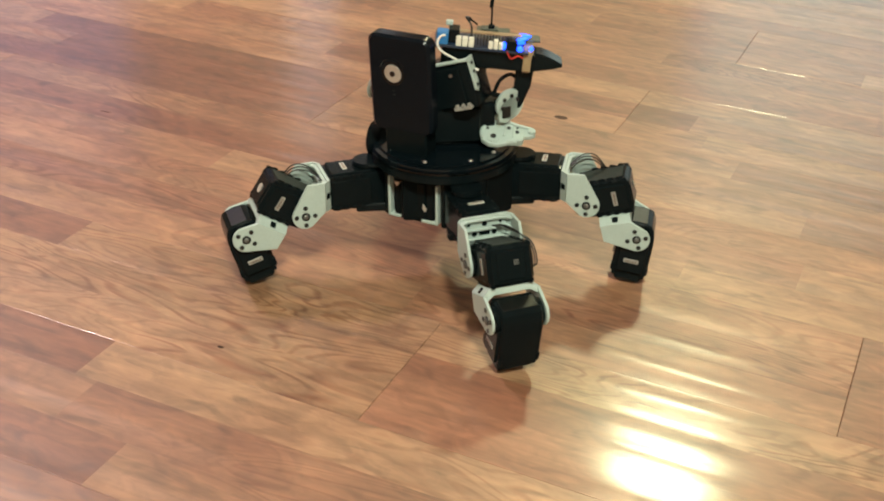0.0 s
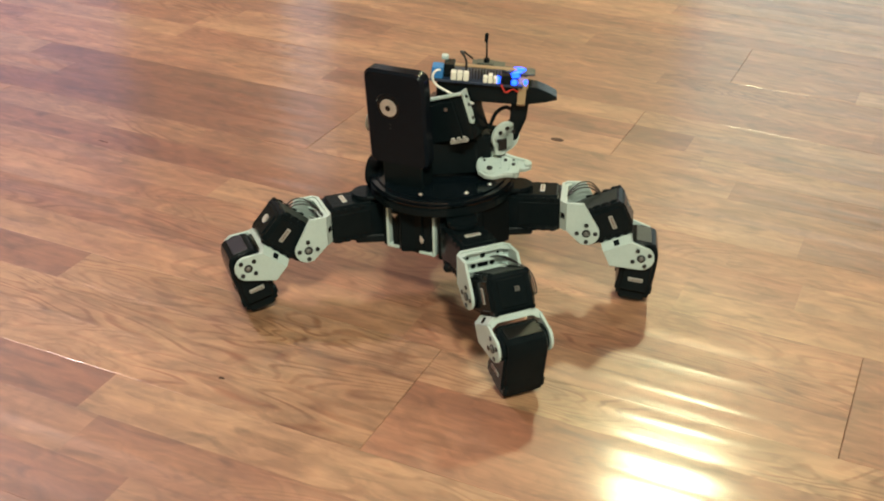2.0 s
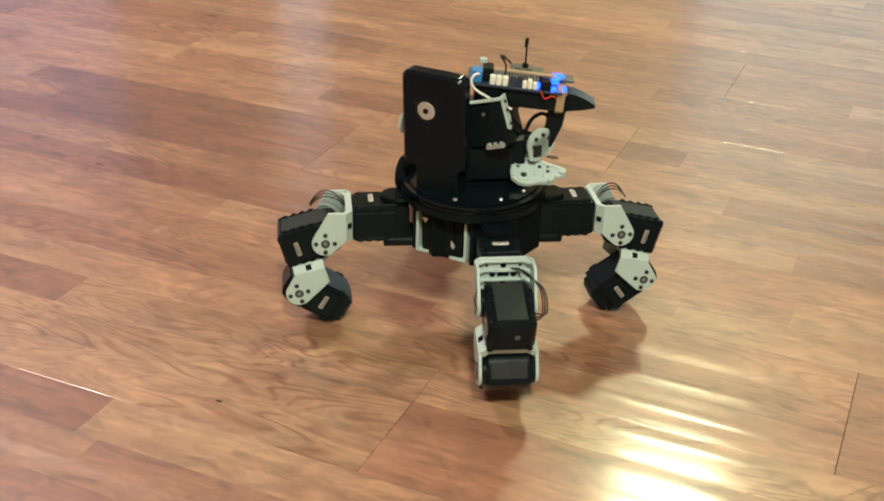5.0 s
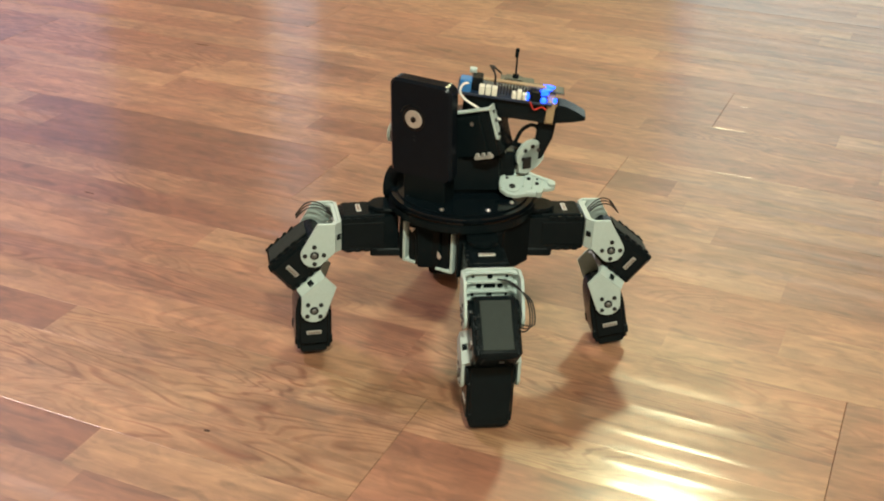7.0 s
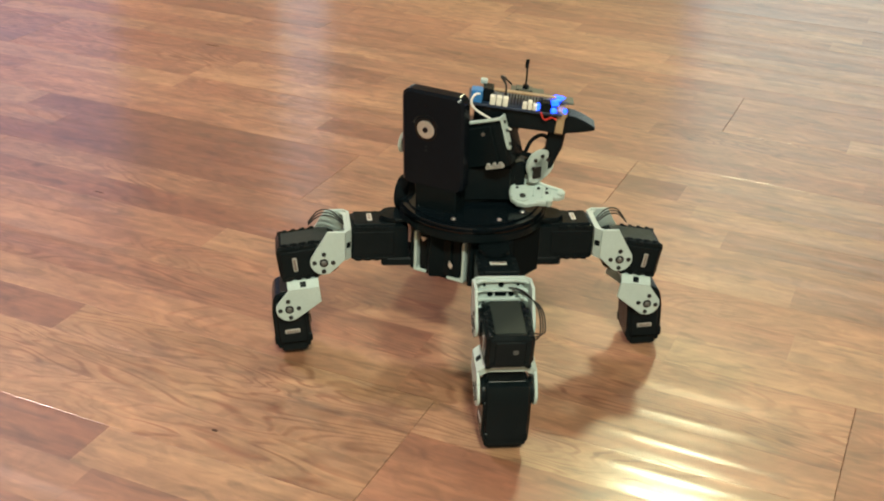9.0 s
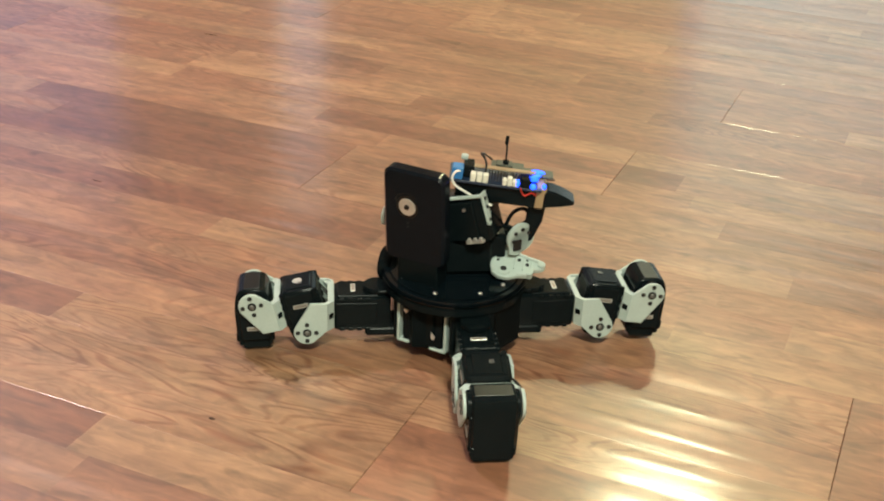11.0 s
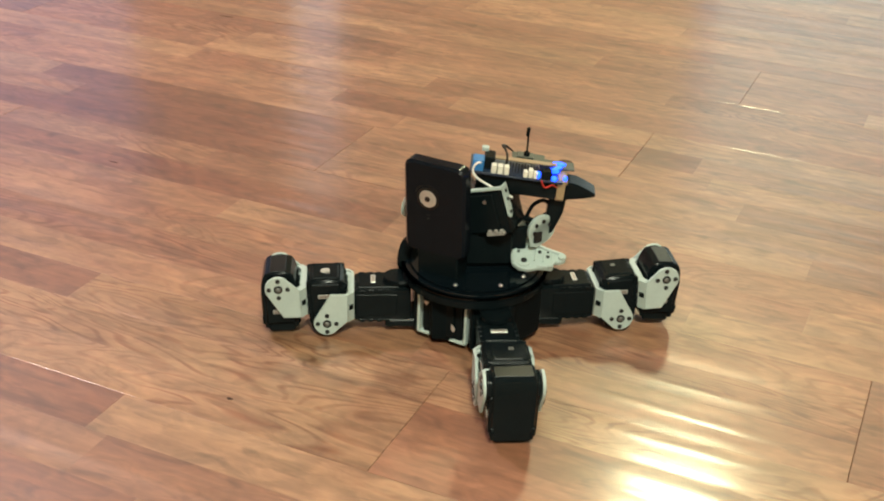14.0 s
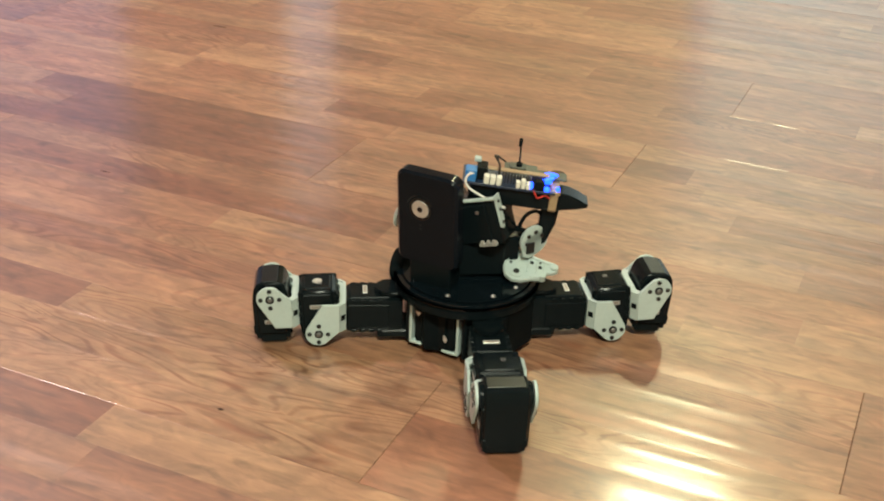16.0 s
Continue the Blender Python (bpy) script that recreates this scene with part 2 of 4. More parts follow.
def again(ob, parent, m=None):
    """The same part once more, on the same mesh."""
    o = new(ob.name.split(".")[0], ob.data)
    o.parent = parent
    o.matrix_basis = ob.matrix_basis if m is None else m
    if "label" in ob:
        o["label"] = ob["label"]
    return o


def B():
    return bmesh.new()


TO_Y = pose(0, 0, 0, 90, 0, 0)   # turns a z cylinder to -y


# ---- room ----
ROOM = (-4.0, 4.2, -2.6, 5.1)   # x0, x1, y0, y1
CEIL = 2.45


def slab(name, x0, x1, y0, y1, z0, z1, mat, label, category):
    bm = B()
    box(bm, x0, x1, y0, y1, z0, z1)
    return tagged(new(name, finish(name, bm, mat, False)), label, category, kind="structure")


def wall_with_openings(name, y, openings, label):
    """The far wall, 0.15 m thick, with openings (x0, x1, z0, z1) cut through."""
    bm = B()
    x = ROOM[0]
    for x0, x1, z0, z1 in sorted(openings):
        box(bm, x, x0, y, y + 0.15, 0, CEIL)
        if z0 > 0:
            box(bm, x0, x1, y, y + 0.15, 0, z0)
        box(bm, x0, x1, y, y + 0.15, z1, CEIL)
        x = x1
    box(bm, x, ROOM[1], y, y + 0.15, 0, CEIL)
    return tagged(new(name, finish(name, bm, WALLPAINT, False)), label, "wall", kind="structure")


OPEN = [(-2.8, -1.4, 0.7, 2.05), (-0.74, -0.50, 0.3, 2.05), (1.0, 3.0, 0.1, 2.05)]


def room():
    x0, x1, y0, y1 = ROOM
    wall_with_openings("wall_north", y1, OPEN, "tan painted wall with window openings")
    slab("wall_south", x0, x1, y0 - 0.15, y0, 0, CEIL, WALLPAINT, "plain tan painted wall", "wall")
    slab("wall_west", x0 - 0.15, x0, y0 - 0.15, y1 + 0.15, 0, CEIL, WALLPAINT, "plain tan painted wall", "wall")
    slab("wall_east", x1, x1 + 0.15, y0 - 0.15, y1 + 0.15, 0, CEIL, WALLPAINT, "plain tan painted wall", "wall")
    slab("ceiling", x0 - 0.15, x1 + 0.15, y0 - 0.15, y1 + 0.15, CEIL, CEIL + 0.1, CEILPAINT, "plain white painted ceiling", "ceiling")
    slab("ground", -60, 60, -60, 60, -0.25, -0.15, material("soil", (0.08, 0.07, 0.05), 0.9), "bare ground outside the room", "ground")
    for i, (a, b, z0, z1) in enumerate(OPEN):
        bm = B()
        w = 0.04
        for q in ((a, a + w, z0, z1), (b - w, b, z0, z1), (a + w, b - w, z0, z0 + w), (a + w, b - w, z1 - w, z1)):
            box(bm, q[0], q[1], y1 + 0.03, y1 + 0.10, q[2], q[3], 0.004)
        tagged(part("window_%d" % (i + 1), bm, TRIMPAINT), "white painted window frame in the tan wall", "window", kind="structure")
    lamp = None
    # the second and third lamp are added, out of view, over the fill lights
    for x, y in LAMPS:
        if lamp is None:
            lamp = new("ceiling_lamp")
            bm = B()
            cyl(bm, 0.20, 2.40, 2.449, n=48, bevel=0.008)
            part("base", bm, TRIMPAINT, lamp)
            bm = B()
            cyl(bm, 0.18, 2.372, 2.399, n=48, bevel=0.01)
            part("shade", bm, LAMPGLOW, lamp, "glowing frosted glass shade")
            tagged(lamp, "round white flush ceiling lamp, lit warm; two of the three added for fill", "lamp", "ceiling lamps")
            lamp.matrix_basis = pose(x, y, 0)
        else:
            copy_thing(lamp, pose(x, y, 0))


# ---- floor ----
PLANK_TURN = -23.14      # degrees: the way the planks run
PLANK_W, ROW0 = 0.150, 0.626
KNOTS = ((-0.1728, 0.7896, 0.0030, 0.0017), (0.1308, 1.2912, 0.0085, 0.0055), (-0.3864, 1.2400, 0.0080, 0.0011), (-0.3607, 1.8011, 0.0130, 0.0018))
KNOWN = {-1: -1.05, 0: -0.328, 1: -0.003, 2: -1.05, 3: -0.632, 4: -0.319, 5: -1.32, 6: -0.246}
STAVE_W = PLANK_W / 3
# strip across the floor: where a stave ends, and the tones before and after it
# past their end, strips 0 and 1 also carry some shade in the tone
STAVES = {-6: (-0.36, 0.35, 0.72), -5: (-0.4, 0.3, 0.72), -4: (-0.36, 0.3, 0.74), -3: (-0.46, 0.18, 0.6), -2: (-0.525, 0.6, 0.45),
          -1: (-0.547, 0.18, 0.82), 0: (-0.328, 0.86, 0.44), 1: (-0.328, 0.88, 0.4), 2: (-0.69, 0.28, 0.86), 3: (-0.003, 0.62, 0.45),
          4: (-0.003, 0.58, 0.42), 5: (-0.003, 0.62, 0.5), 7: (-0.495, 0.2, 0.5), 8: (-0.76, 0.62, 0.45), 9: (-0.632, 0.2, 0.6),
          10: (-0.632, 0.18, 0.62), 11: (-0.632, 0.26, 0.57), 13: (-0.245, 0.12, 0.62), 17: (-0.735, 0.28, 0.55)}
FOLLOWS = {7: (-0.07, 0.85)}      # a second end in the same strip, and the tone after it
# staves with a strong figure: strip, and whether before (0) or after (1) that end
FIGURED = {(0, 0): 0.4, (1, 0): 0.8, (2, 1): 0.75, (4, 0): 0.9, (5, 0): 0.5, (-5, 0): 0.3, (8, 0): 0.3, (7, 0): 0.2}


class Boards:
    """Staves gathered into one mesh, each an island with its own tone and figure."""
    def __init__(self):
        self.v, self.f, self.tone, self.figure = [], [], [], []

    def stave(self, x0, x1, y0, y1, sides, ends, tone, figure):
        """sides, ends: whether each edge lies on the plank's own edge (a deeper joint) or inside it (flush)."""
        prof = []
        for y, inward, outer in ((y0, 1, sides[0]), (y1, -1, sides[1])):
            g, c, d = (0.00011, 0.0004, 0.00007) if outer else (0.00002, 0.00012, 0.00003)
            p = [(y + inward * g, -0.015), (y + inward * g, -d), (y + inward * c, 0.0)]
            prof += p if inward > 0 else p[::-1]
        rings = []
        for x, inward, outer in ((x0, 1, ends[0]), (x1, -1, ends[1])):
            g, c, d = (0.00020, 0.0005, 0.00018) if outer else (0.00003, 0.00015, 0.00003)
            r = [(x + inward * g, -d), (x + inward * c, 0.0)]
            rings += r if inward > 0 else r[::-1]
        n0, k = len(self.v), len(prof)
        for x, d in rings:
            self.v += [(x, y, z + (d if z > -0.01 else 0)) for y, z in prof]
        faces = [tuple(range(n0 + k - 1, n0 - 1, -1)), tuple(range(n0 + 3 * k, n0 + 4 * k))]
        for r in range(3):
            for i in range(k):
                a, b = n0 + r * k + i, n0 + r * k + (i + 1) % k
                faces.append((a, b, b + k, a + k))
        self.f += faces
        self.tone += [tone] * len(faces)
        self.figure += [figure] * len(faces)

    def mesh(self, name):
        me = bpy.data.meshes.new(name)
        me.from_pydata(self.v, [], [f[::-1] for f in self.f])
        me.materials.append(WOOD)
        for key, values in (("tone", self.tone), ("figure", self.figure)):
            me.attributes.new(key, "FLOAT", "FACE").data.foreach_set("value", values)
        return me


def strip_cuts(strip, rnd):
    """Where the staves of one strip end, over the whole floor, with the tone and figure of each."""
    at, before, after = STAVES.get(strip, (rnd.uniform(-0.9, -0.1), rnd.uniform(0.25, 0.8), rnd.uniform(0.25, 0.8)))
    fig_before, fig_after = FIGURED.get((strip, 0), 0.0), FIGURED.get((strip, 1), 0.0)
    cuts, looks = [at, at + rnd.uniform(0.38, 0.8)], [(after, fig_after)]
    if strip in FOLLOWS:
        cuts[1], tone = FOLLOWS[strip]
        cuts.append(cuts[1] + 0.5)
        looks.append((tone, 0.0))
    while cuts[-1] < 6:
        cuts.append(cuts[-1] + rnd.uniform(0.25, 0.8))
        looks.append((rnd.uniform(0.22, 0.8), 0.6 * (rnd.random() < 0.25)))
    cuts.insert(0, at - rnd.uniform(0.30, 0.55))
    looks.insert(0, (before, fig_before))
    while cuts[0] > -6:
        cuts.insert(0, cuts[0] - rnd.uniform(0.25, 0.8))
        looks.insert(0, (rnd.uniform(0.22, 0.8), 0.6 * (rnd.random() < 0.25)))
    return cuts, looks


def floor():
    c, s = math.cos(radians(PLANK_TURN)), math.sin(radians(PLANK_TURN))
    x0, x1, y0, y1 = ROOM
    base = slab("floor", x0 - 0.15, x1 + 0.15, y0 - 0.15, y1 + 0.15, -0.15, -0.012, GAP, "reddish-brown hardwood plank floor with satin lacquer", "floor")
    rnd = random.Random(5)
    far = Boards()
    for row in range(-30, 38):
        n = ROW0 + (row + 0.5) * PLANK_W
        start = KNOWN.get(row, rnd.uniform(-1.2, 0.2))
        cuts = [start]
        while cuts[-1] < 6:
            cuts.append(cuts[-1] + rnd.choice((1.2, 1.35, 1.5, 1.7)))
        while cuts[0] > -6:
            cuts.insert(0, cuts[0] - rnd.choice((1.2, 1.35, 1.5, 1.7)))
        strips = [strip_cuts(3 * row + k, rnd) for k in range(3)]
        # the stretch of this row inside the room; its ends run under the walls
        spans = [sorted(((x0 - 0.075 + s * n) / c, (x1 + 0.075 + s * n) / c)), sorted(((y0 - 0.075 - c * n) / s, (y1 + 0.075 - c * n) / s))]
        lo, hi = max(p[0] for p in spans), min(p[1] for p in spans)
        for a, b in zip(cuts, cuts[1:]):
            mx, my = c * (a + b) / 2 - s * n, s * (a + b) / 2 + c * n
            a, b = max(a, lo), min(b, hi)
            if b - a < 0.06:
                continue
            near = -2.0 < mx < 2.1 and -0.2 < my < 3.6
            boards = Boards() if near else far
            dx, dy = (-a, 0.0) if near else (0.0, row * PLANK_W)
            for k, (ends, looks) in enumerate(strips):
                ya = dy - PLANK_W / 2 + k * STAVE_W
                for e0, e1, (tone, figure) in zip(ends, ends[1:], looks):
                    e0, e1 = max(e0, a), min(e1, b)
                    if e1 - e0 > 0.004:
                        boards.stave(e0 + dx, e1 + dx, ya, ya + STAVE_W, (k == 0, k == 2), (e0 == a, e1 == b), tone, figure)
            if near:
                ob = new("plank", boards.mesh("plank"))
                ob.parent = base
                ob.matrix_basis = pose(c * a - s * n, s * a + c * n, 0, 0, 0, PLANK_TURN)
    ob = new("far_planks", far.mesh("far_planks"))
    ob.parent = base
    n = ROW0 + 0.5 * PLANK_W
    ob.matrix_basis = pose(-s * n, c * n, 0, 0, 0, PLANK_TURN)
    tagged(ob, kind="stuff")
    for x, y, a, b in KNOTS:
        bm = B()
        bmesh.ops.create_uvsphere(bm, u_segments=16, v_segments=8, radius=1.0, matrix=pose(x, y, -0.0001, 0, 0, PLANK_TURN) @ Matrix.Diagonal((a, b, 0.0004, 1)))
        part("knot", bm, GAP, base, "small dark knot in the wood")


# ---- robot ----
A_HIP, R_HIP, H1 = 0.1290, 0.0675, 0.0114     # knee-side pivot radius, hip axis radius, pivot height at rest
U, V = 0.0359, 0.0398                          # second pivot in the thigh: along and across
FOOT = 0.049
LEG_WAY = (180, 0, 270, 90)
LEG_SIDE = (0, 0, 0.0115, 0)      # the front hip sits off the middle


def servo_mesh(clips=4):
    """Hobby servo: pivot on the y axis, body along +z, 32 x 38 x 50 mm, with clips along its four edges."""
    bm = B()
    half = [(0.0075, -0.0125), (0.0112, -0.0108), (0.0136, -0.0065), (0.0150, -0.0005), (0.0158, 0.0075), (0.0158, 0.0360), (0.0130, 0.0385)]
    prism(bm, half + [(-x, z) for x, z in half[::-1]], -0.0172, 0.0172, bevel=0.0014)
    box(bm, -0.0125, 0.0125, -0.0190, 0.0190, 0.0030, 0.0365, 0.0012)
    box(bm, -0.0115, 0.0115, -0.0120, 0.0120, 0.0375, 0.0395, 0.0008)
    for sx in (-1, 1):
        for sy in (-1, 1):
            for k in range(4 - clips, 4):
                z = 0.0080 + 0.0078 * k
                box(bm, sx * 0.0148 - 0.0016, sx * 0.0148 + 0.0016, sy * 0.0160 - 0.0016, sy * 0.0160 + 0.0016, z - 0.0022, z + 0.0022, 0.0007)
            cyl(bm, 0.0018, -0.0004, 0.0008, pose(sx * 0.0105, sy * 0.0135, 0.0385), 12, bevel=0.0003)
            cyl(bm, 0.0026, 0.0330, 0.0375, pose(sx * 0.0140, sy * 0.0155, 0), 14, bevel=0.0006)
    for sy in (-1, 1):
        cyl(bm, 0.0112, 0.0170, 0.0200, pose(0, 0, 0, 90 * sy, 0, 0), 28, bevel=0.0004)
    return bm


def arc(r, a0, a1, n):
    return [(r * math.cos(radians(a0 + (a1 - a0) * i / n)), r * math.sin(radians(a0 + (a1 - a0) * i / n))) for i in range(n + 1)]


def bracket_mesh(flip=1):
    """U bracket round a pivot on the y axis, base plate towards -x."""
    bm = B()
    out = [(-0.0180, 0.0020), (-0.0180, 0.0285), (-0.0030, 0.0285)] + arc(0.0115, 24, -118, 12)
    out = [(x, flip * z) for x, z in out]
    for y0, y1 in ((-0.0238, -0.0213), (0.0213, 0.0238)):
        prism(bm, out, y0, y1, bevel=0.0004)
    z0, z1 = sorted((flip * 0.0015, flip * 0.0285))
    for sy in (-1, 1):    # bent corners between arms and base plate
        ring = [(-0.0183, sy * 0.0238), (-0.0183, sy * 0.0213), (-0.0216, sy * 0.0178), (-0.0235, sy * 0.0182)]
        lo = [bm.verts.new((x, y, z0)) for x, y in ring]
        hi = [bm.verts.new((x, y, z1)) for x, y in ring]
        bm.faces.new(lo)
        bm.faces.new(hi[::-1])
        for k in range(4):
            bm.faces.new((lo[k], hi[k], hi[(k + 1) % 4], lo[(k + 1) % 4]))
    box(bm, -0.0235, -0.0208, -0.0184, 0.0184, z0, z1, 0.0003)
    # arched ribs across the plate, seen inside the U
    rib = [(-0.0209, -0.0209), (-0.0140, -0.0212), (-0.0152, -0.0190), (-0.0180, -0.0150), (-0.0180, 0.0150), (-0.0152, 0.0190), (-0.0140, 0.0212), (-0.0209, 0.0209)]
    for h in (0.0262, 0.0178, 0.0095, 0.0022):
        prism(bm, rib, -0.0009, 0.0009, pose(0, 0, flip * h, 90, 0, 0), 0.0003)
    return bm


class Kit:
    """Meshes that all legs share."""
    def __init__(self):
        self.servo = finish("servo", servo_mesh(), BLACK)
        self.shin = finish("shin_servo", servo_mesh(1), BLACK)
        self.bracket = {f: finish("bracket", bracket_mesh(f), WHITE) for f in (1, -1)}
        bm = B()
        cyl(bm, 0.0020, -0.0005, 0.0006, n=14)
        self.bolt = finish("bolt", bm, DARKMETAL)
        bm = B()
        cyl(bm, 0.0038, -0.0005, 0.0008, n=24, bevel=0.0003)
        self.hub = finish("hub", bm, DARKMETAL)
        bm = B()
        bmesh.ops.create_uvsphere(bm, u_segments=16, v_segments=8, radius=1.0, matrix=pose(0, 0, 0.0007) @ Matrix.Diagonal((0.0024, 0.0024, 0.0011, 1)))
        self.axle = finish("axle", bm, HUBMETAL)
        bm = B()
        box(bm, -0.0065, 0.0065, -0.0004, 0.0004, -0.0019, 0.0019, 0.0002)
        self.label = finish("label", bm, LABEL)
        bm = B()
        for k in range(5):
            box(bm, -0.0048 + 0.0021 * k, -0.0035 + 0.0021 * k, -0.0006, 0.0006, -0.0007, 0.0009)
        self.ink = finish("print", bm, INK)
        # slot not cut: a thin black plate gives its dark inside
        bm = B()
        box(bm, -0.0026, 0.0026, -0.0004, 0.0004, -0.0026, 0.0026, 0.0003)
        self.slot = finish("slot", bm, BLACK)
        bm = B()
        box(bm, -0.0115, 0.0115, -0.0150, 0.0150, 0.0380, FOOT - 0.0022, 0.0012)
        for sx in (-1, 1):
            box(bm, sx * 0.0125 - 0.002, sx * 0.0125 + 0.002, -0.0165, 0.0165, 0.0350, 0.0425, 0.0008)
        self.foot = finish("foot", bm, BLACK)
        bm = B()
        box(bm, -0.0095, 0.0095, -0.0125, 0.0125, FOOT - 0.0026, FOOT, 0.0008)
        self.pad = finish("foot_pad", bm, RUBBER)
        self.cables = {}
        for kind in ("left", "right", "front"):
            bm = B()
            for k in range(3):
                e = 0.0030 * k
                if kind == "front":
                    pts = [(-0.019, 0.006 + e, 0.020), (-0.008, 0.016, 0.0225 - 0.3 * e), (0.008, 0.0250 + 0.5 * e, 0.016), (0.017, 0.0265 + 0.6 * e, 0.000), (0.012, 0.0235, -0.010 + e), (0.004, 0.017, -0.010 + e)]
                else:
                    sy = -1 if kind == "left" else 1
                    pts = [(-0.019, sy * (0.001 + e), 0.023), (-0.008, sy * (0.005 + e), 0.0300 + 0.4 * e), (0.003, sy * (0.008 + e), 0.0290 + 0.4 * e), (0.012, sy * (0.010 + e), 0.0200)]
                tube(bm, pts, 0.0006)
            self.cables[kind] = finish("cable", bm, WIRE)
        # holes not cut: black patches on the plate give their shade
        bm = B()
        box(bm, -0.0002, 0.0002, -0.0046, 0.0046, 0.0118, 0.0156, 0.00005)
        for yy, zz in ((-0.0085, 0.0137), (0.0085, 0.0137), (0.0, 0.0220), (0.0, 0.0058), (-0.0135, 0.0220), (0.0135, 0.0220), (-0.0135, 0.0058), (0.0135, 0.0058)):
            cyl(bm, 0.0024 if abs(yy) < 0.01 else 0.0013, -0.0002, 0.0002, pose(0, yy, zz, 0, 90, 0), 12)
        self.holes = finish("hole", bm, BLACK)
        bm = B()
        box(bm, -0.0140, 0.0260, -0.0122, 0.0122, -0.0004, 0.0006, 0.0004)
        self.cover = finish("cover", bm, GREYTOP)
        # added plate, glossier than the servo, for the ceiling's sheen on its end
        bm = B()
        box(bm, -0.0066, 0.0066, -0.0145, 0.0145, -0.0004, 0.0004, 0.0003)
        self.cap = finish("cap", bm, SATIN)
        bm = B()
        for sy in (-1, 1):
            for k in range(4):
                z = 0.0080 + 0.0078 * k
                box(bm, -0.0004, 0.0010, sy * 0.0138 - 0.0012, sy * 0.0138 + 0.0012, z - 0.0028, z + 0.0006, 0.0003)
                box(bm, -0.0004, 0.0006, sy * 0.0128 - 0.0007, sy * 0.0128 + 0.0007, z - 0.0012, z + 0.0028, 0.0002)
        self.clips = finish("clip", bm, BLACK)
        bm = B()
        for k in range(9):
            x, z = 0.0014 * (k // 3 - 1), 0.0014 * (k % 3 - 1)
            box(bm, x - 0.0005, x + 0.0005, z - 0.0005, z + 0.0005, -0.0003, 0.0003)
        self.mark = finish("mark", bm, HUBMETAL)
        bm = B()
        box(bm, -0.0068, 0.0068, -0.0021, 0.0021, -0.0005, 0.0005, 0.0003)
        dot = B()
        cyl(dot, 0.0042, -0.0003, 0.0004, n=24)
        self.dot = finish("sticker", dot, SILVER)
        self.sticker = finish("sticker", bm, SILVER)

    def put(self, name, mesh, parent, m=None, label=""):
        ob = new(name, mesh)
        ob.parent = parent
        if m is not None:
            ob.matrix_basis = m
        if label:
            tagged(ob, label)
        return ob


def bolts(kit, parent, x, z, turn=0.0):
    """Hub and four bolts on both arms of a bracket round its pivot."""
    for sy in (-1, 1):
        face = pose(x, sy * 0.0238, z, -90 * sy, 0, 0)
        kit.put("hub", kit.hub, parent, face)
        kit.put("axle", kit.axle, parent, face)
        for k in range(4):
            a = radians(turn + 90 * k)
            kit.put("bolt", kit.bolt, parent, pose(x + 0.008 * math.cos(a), sy * 0.0238, z + 0.008 * math.sin(a), -90 * sy, 0, 0))


def servo_dress(kit, ob):
    for sy in (-1, 1):
        kit.put("label", kit.label, ob, pose(0, sy * 0.0191, 0.0245), "silver printed label")
        kit.put("print", kit.ink, ob, pose(0, sy * 0.0191, 0.0245))


def leg(kit, robot, kind):
    """Three segments of one leg, as parts of the robot."""
    hip = kit.put("hip_servo", kit.servo, robot, None, "black hip servo with white bracket")
    # hip servo: axis upright, body outwards; its own space is that of the leg (x out, z up, origin at the knee-side pivot)
    hip.data = kit.hip
    kit.put("bracket", kit.bracket[1], hip, None, "off-white nylon bracket")
    bolts(kit, hip, 0, 0, 0)
    for sy in (-1, 1):
        kit.put("slot", kit.slot, hip, pose(-0.0209, sy * 0.0210, 0.0150, 0, 0, sy * 43))
    kit.put("sticker", kit.sticker, hip, pose(-0.040, 0, 0.0311, 0, 0, 90), "silver printed label")
    kit.put("print", kit.ink, hip, pose(-0.040, 0, 0.0311, 0, 0, 90) @ pose(0, 0, 0, 90, 0, 0))
    kit.put("cable", kit.cables[kind], hip, None, "loops of thin black servo cable")
    tagged(kit.put("hole", kit.holes, hip, pose(-0.02075, 0, 0)), kind="stuff")
    thigh = kit.put("thigh_servo", kit.servo, robot, None, "black thigh servo")
    servo_dress(kit, thigh)
    kit.put("bracket", kit.bracket[-1], thigh, pose(V, 0, U), "off-white nylon bracket")
    bolts(kit, thigh, V, U, 0)
    for sy in (-1, 1):
        kit.put("slot", kit.slot, thigh, pose(V - 0.0209, sy * 0.0210, U - 0.0150, 0, 0, sy * 43))
    kit.put("cover", kit.cover, thigh, pose(-0.0162, 0, 0.020, 0, 90, 0), "grey-black cover plate")
    tagged(kit.put("clip", kit.clips, thigh, pose(-0.0168, 0, 0) @ pose(0, 0, 0, 0, 0, 180)), kind="stuff")
    # left label only: the glare on it is put into its bright silver
    if kind == "left":
        kit.put("sticker", kit.dot, thigh, pose(0, 0, 0.0396), "round label, silvered for the glare on it")
    kit.put("mark", kit.mark, thigh, pose(-0.002, 0.004, 0.0397))
    shin = kit.put("shin_servo", kit.shin, robot, None, "black shin servo with foot")
    servo_dress(kit, shin)
    kit.put("cap", kit.cap, shin, pose(0, 0, -0.0127), "satin black plate added for the sheen on the shin end")
    kit.put("foot", kit.foot, shin)
    kit.put("foot_pad", kit.pad, shin, None, "black rubber foot pad")
    return hip, thigh, shin


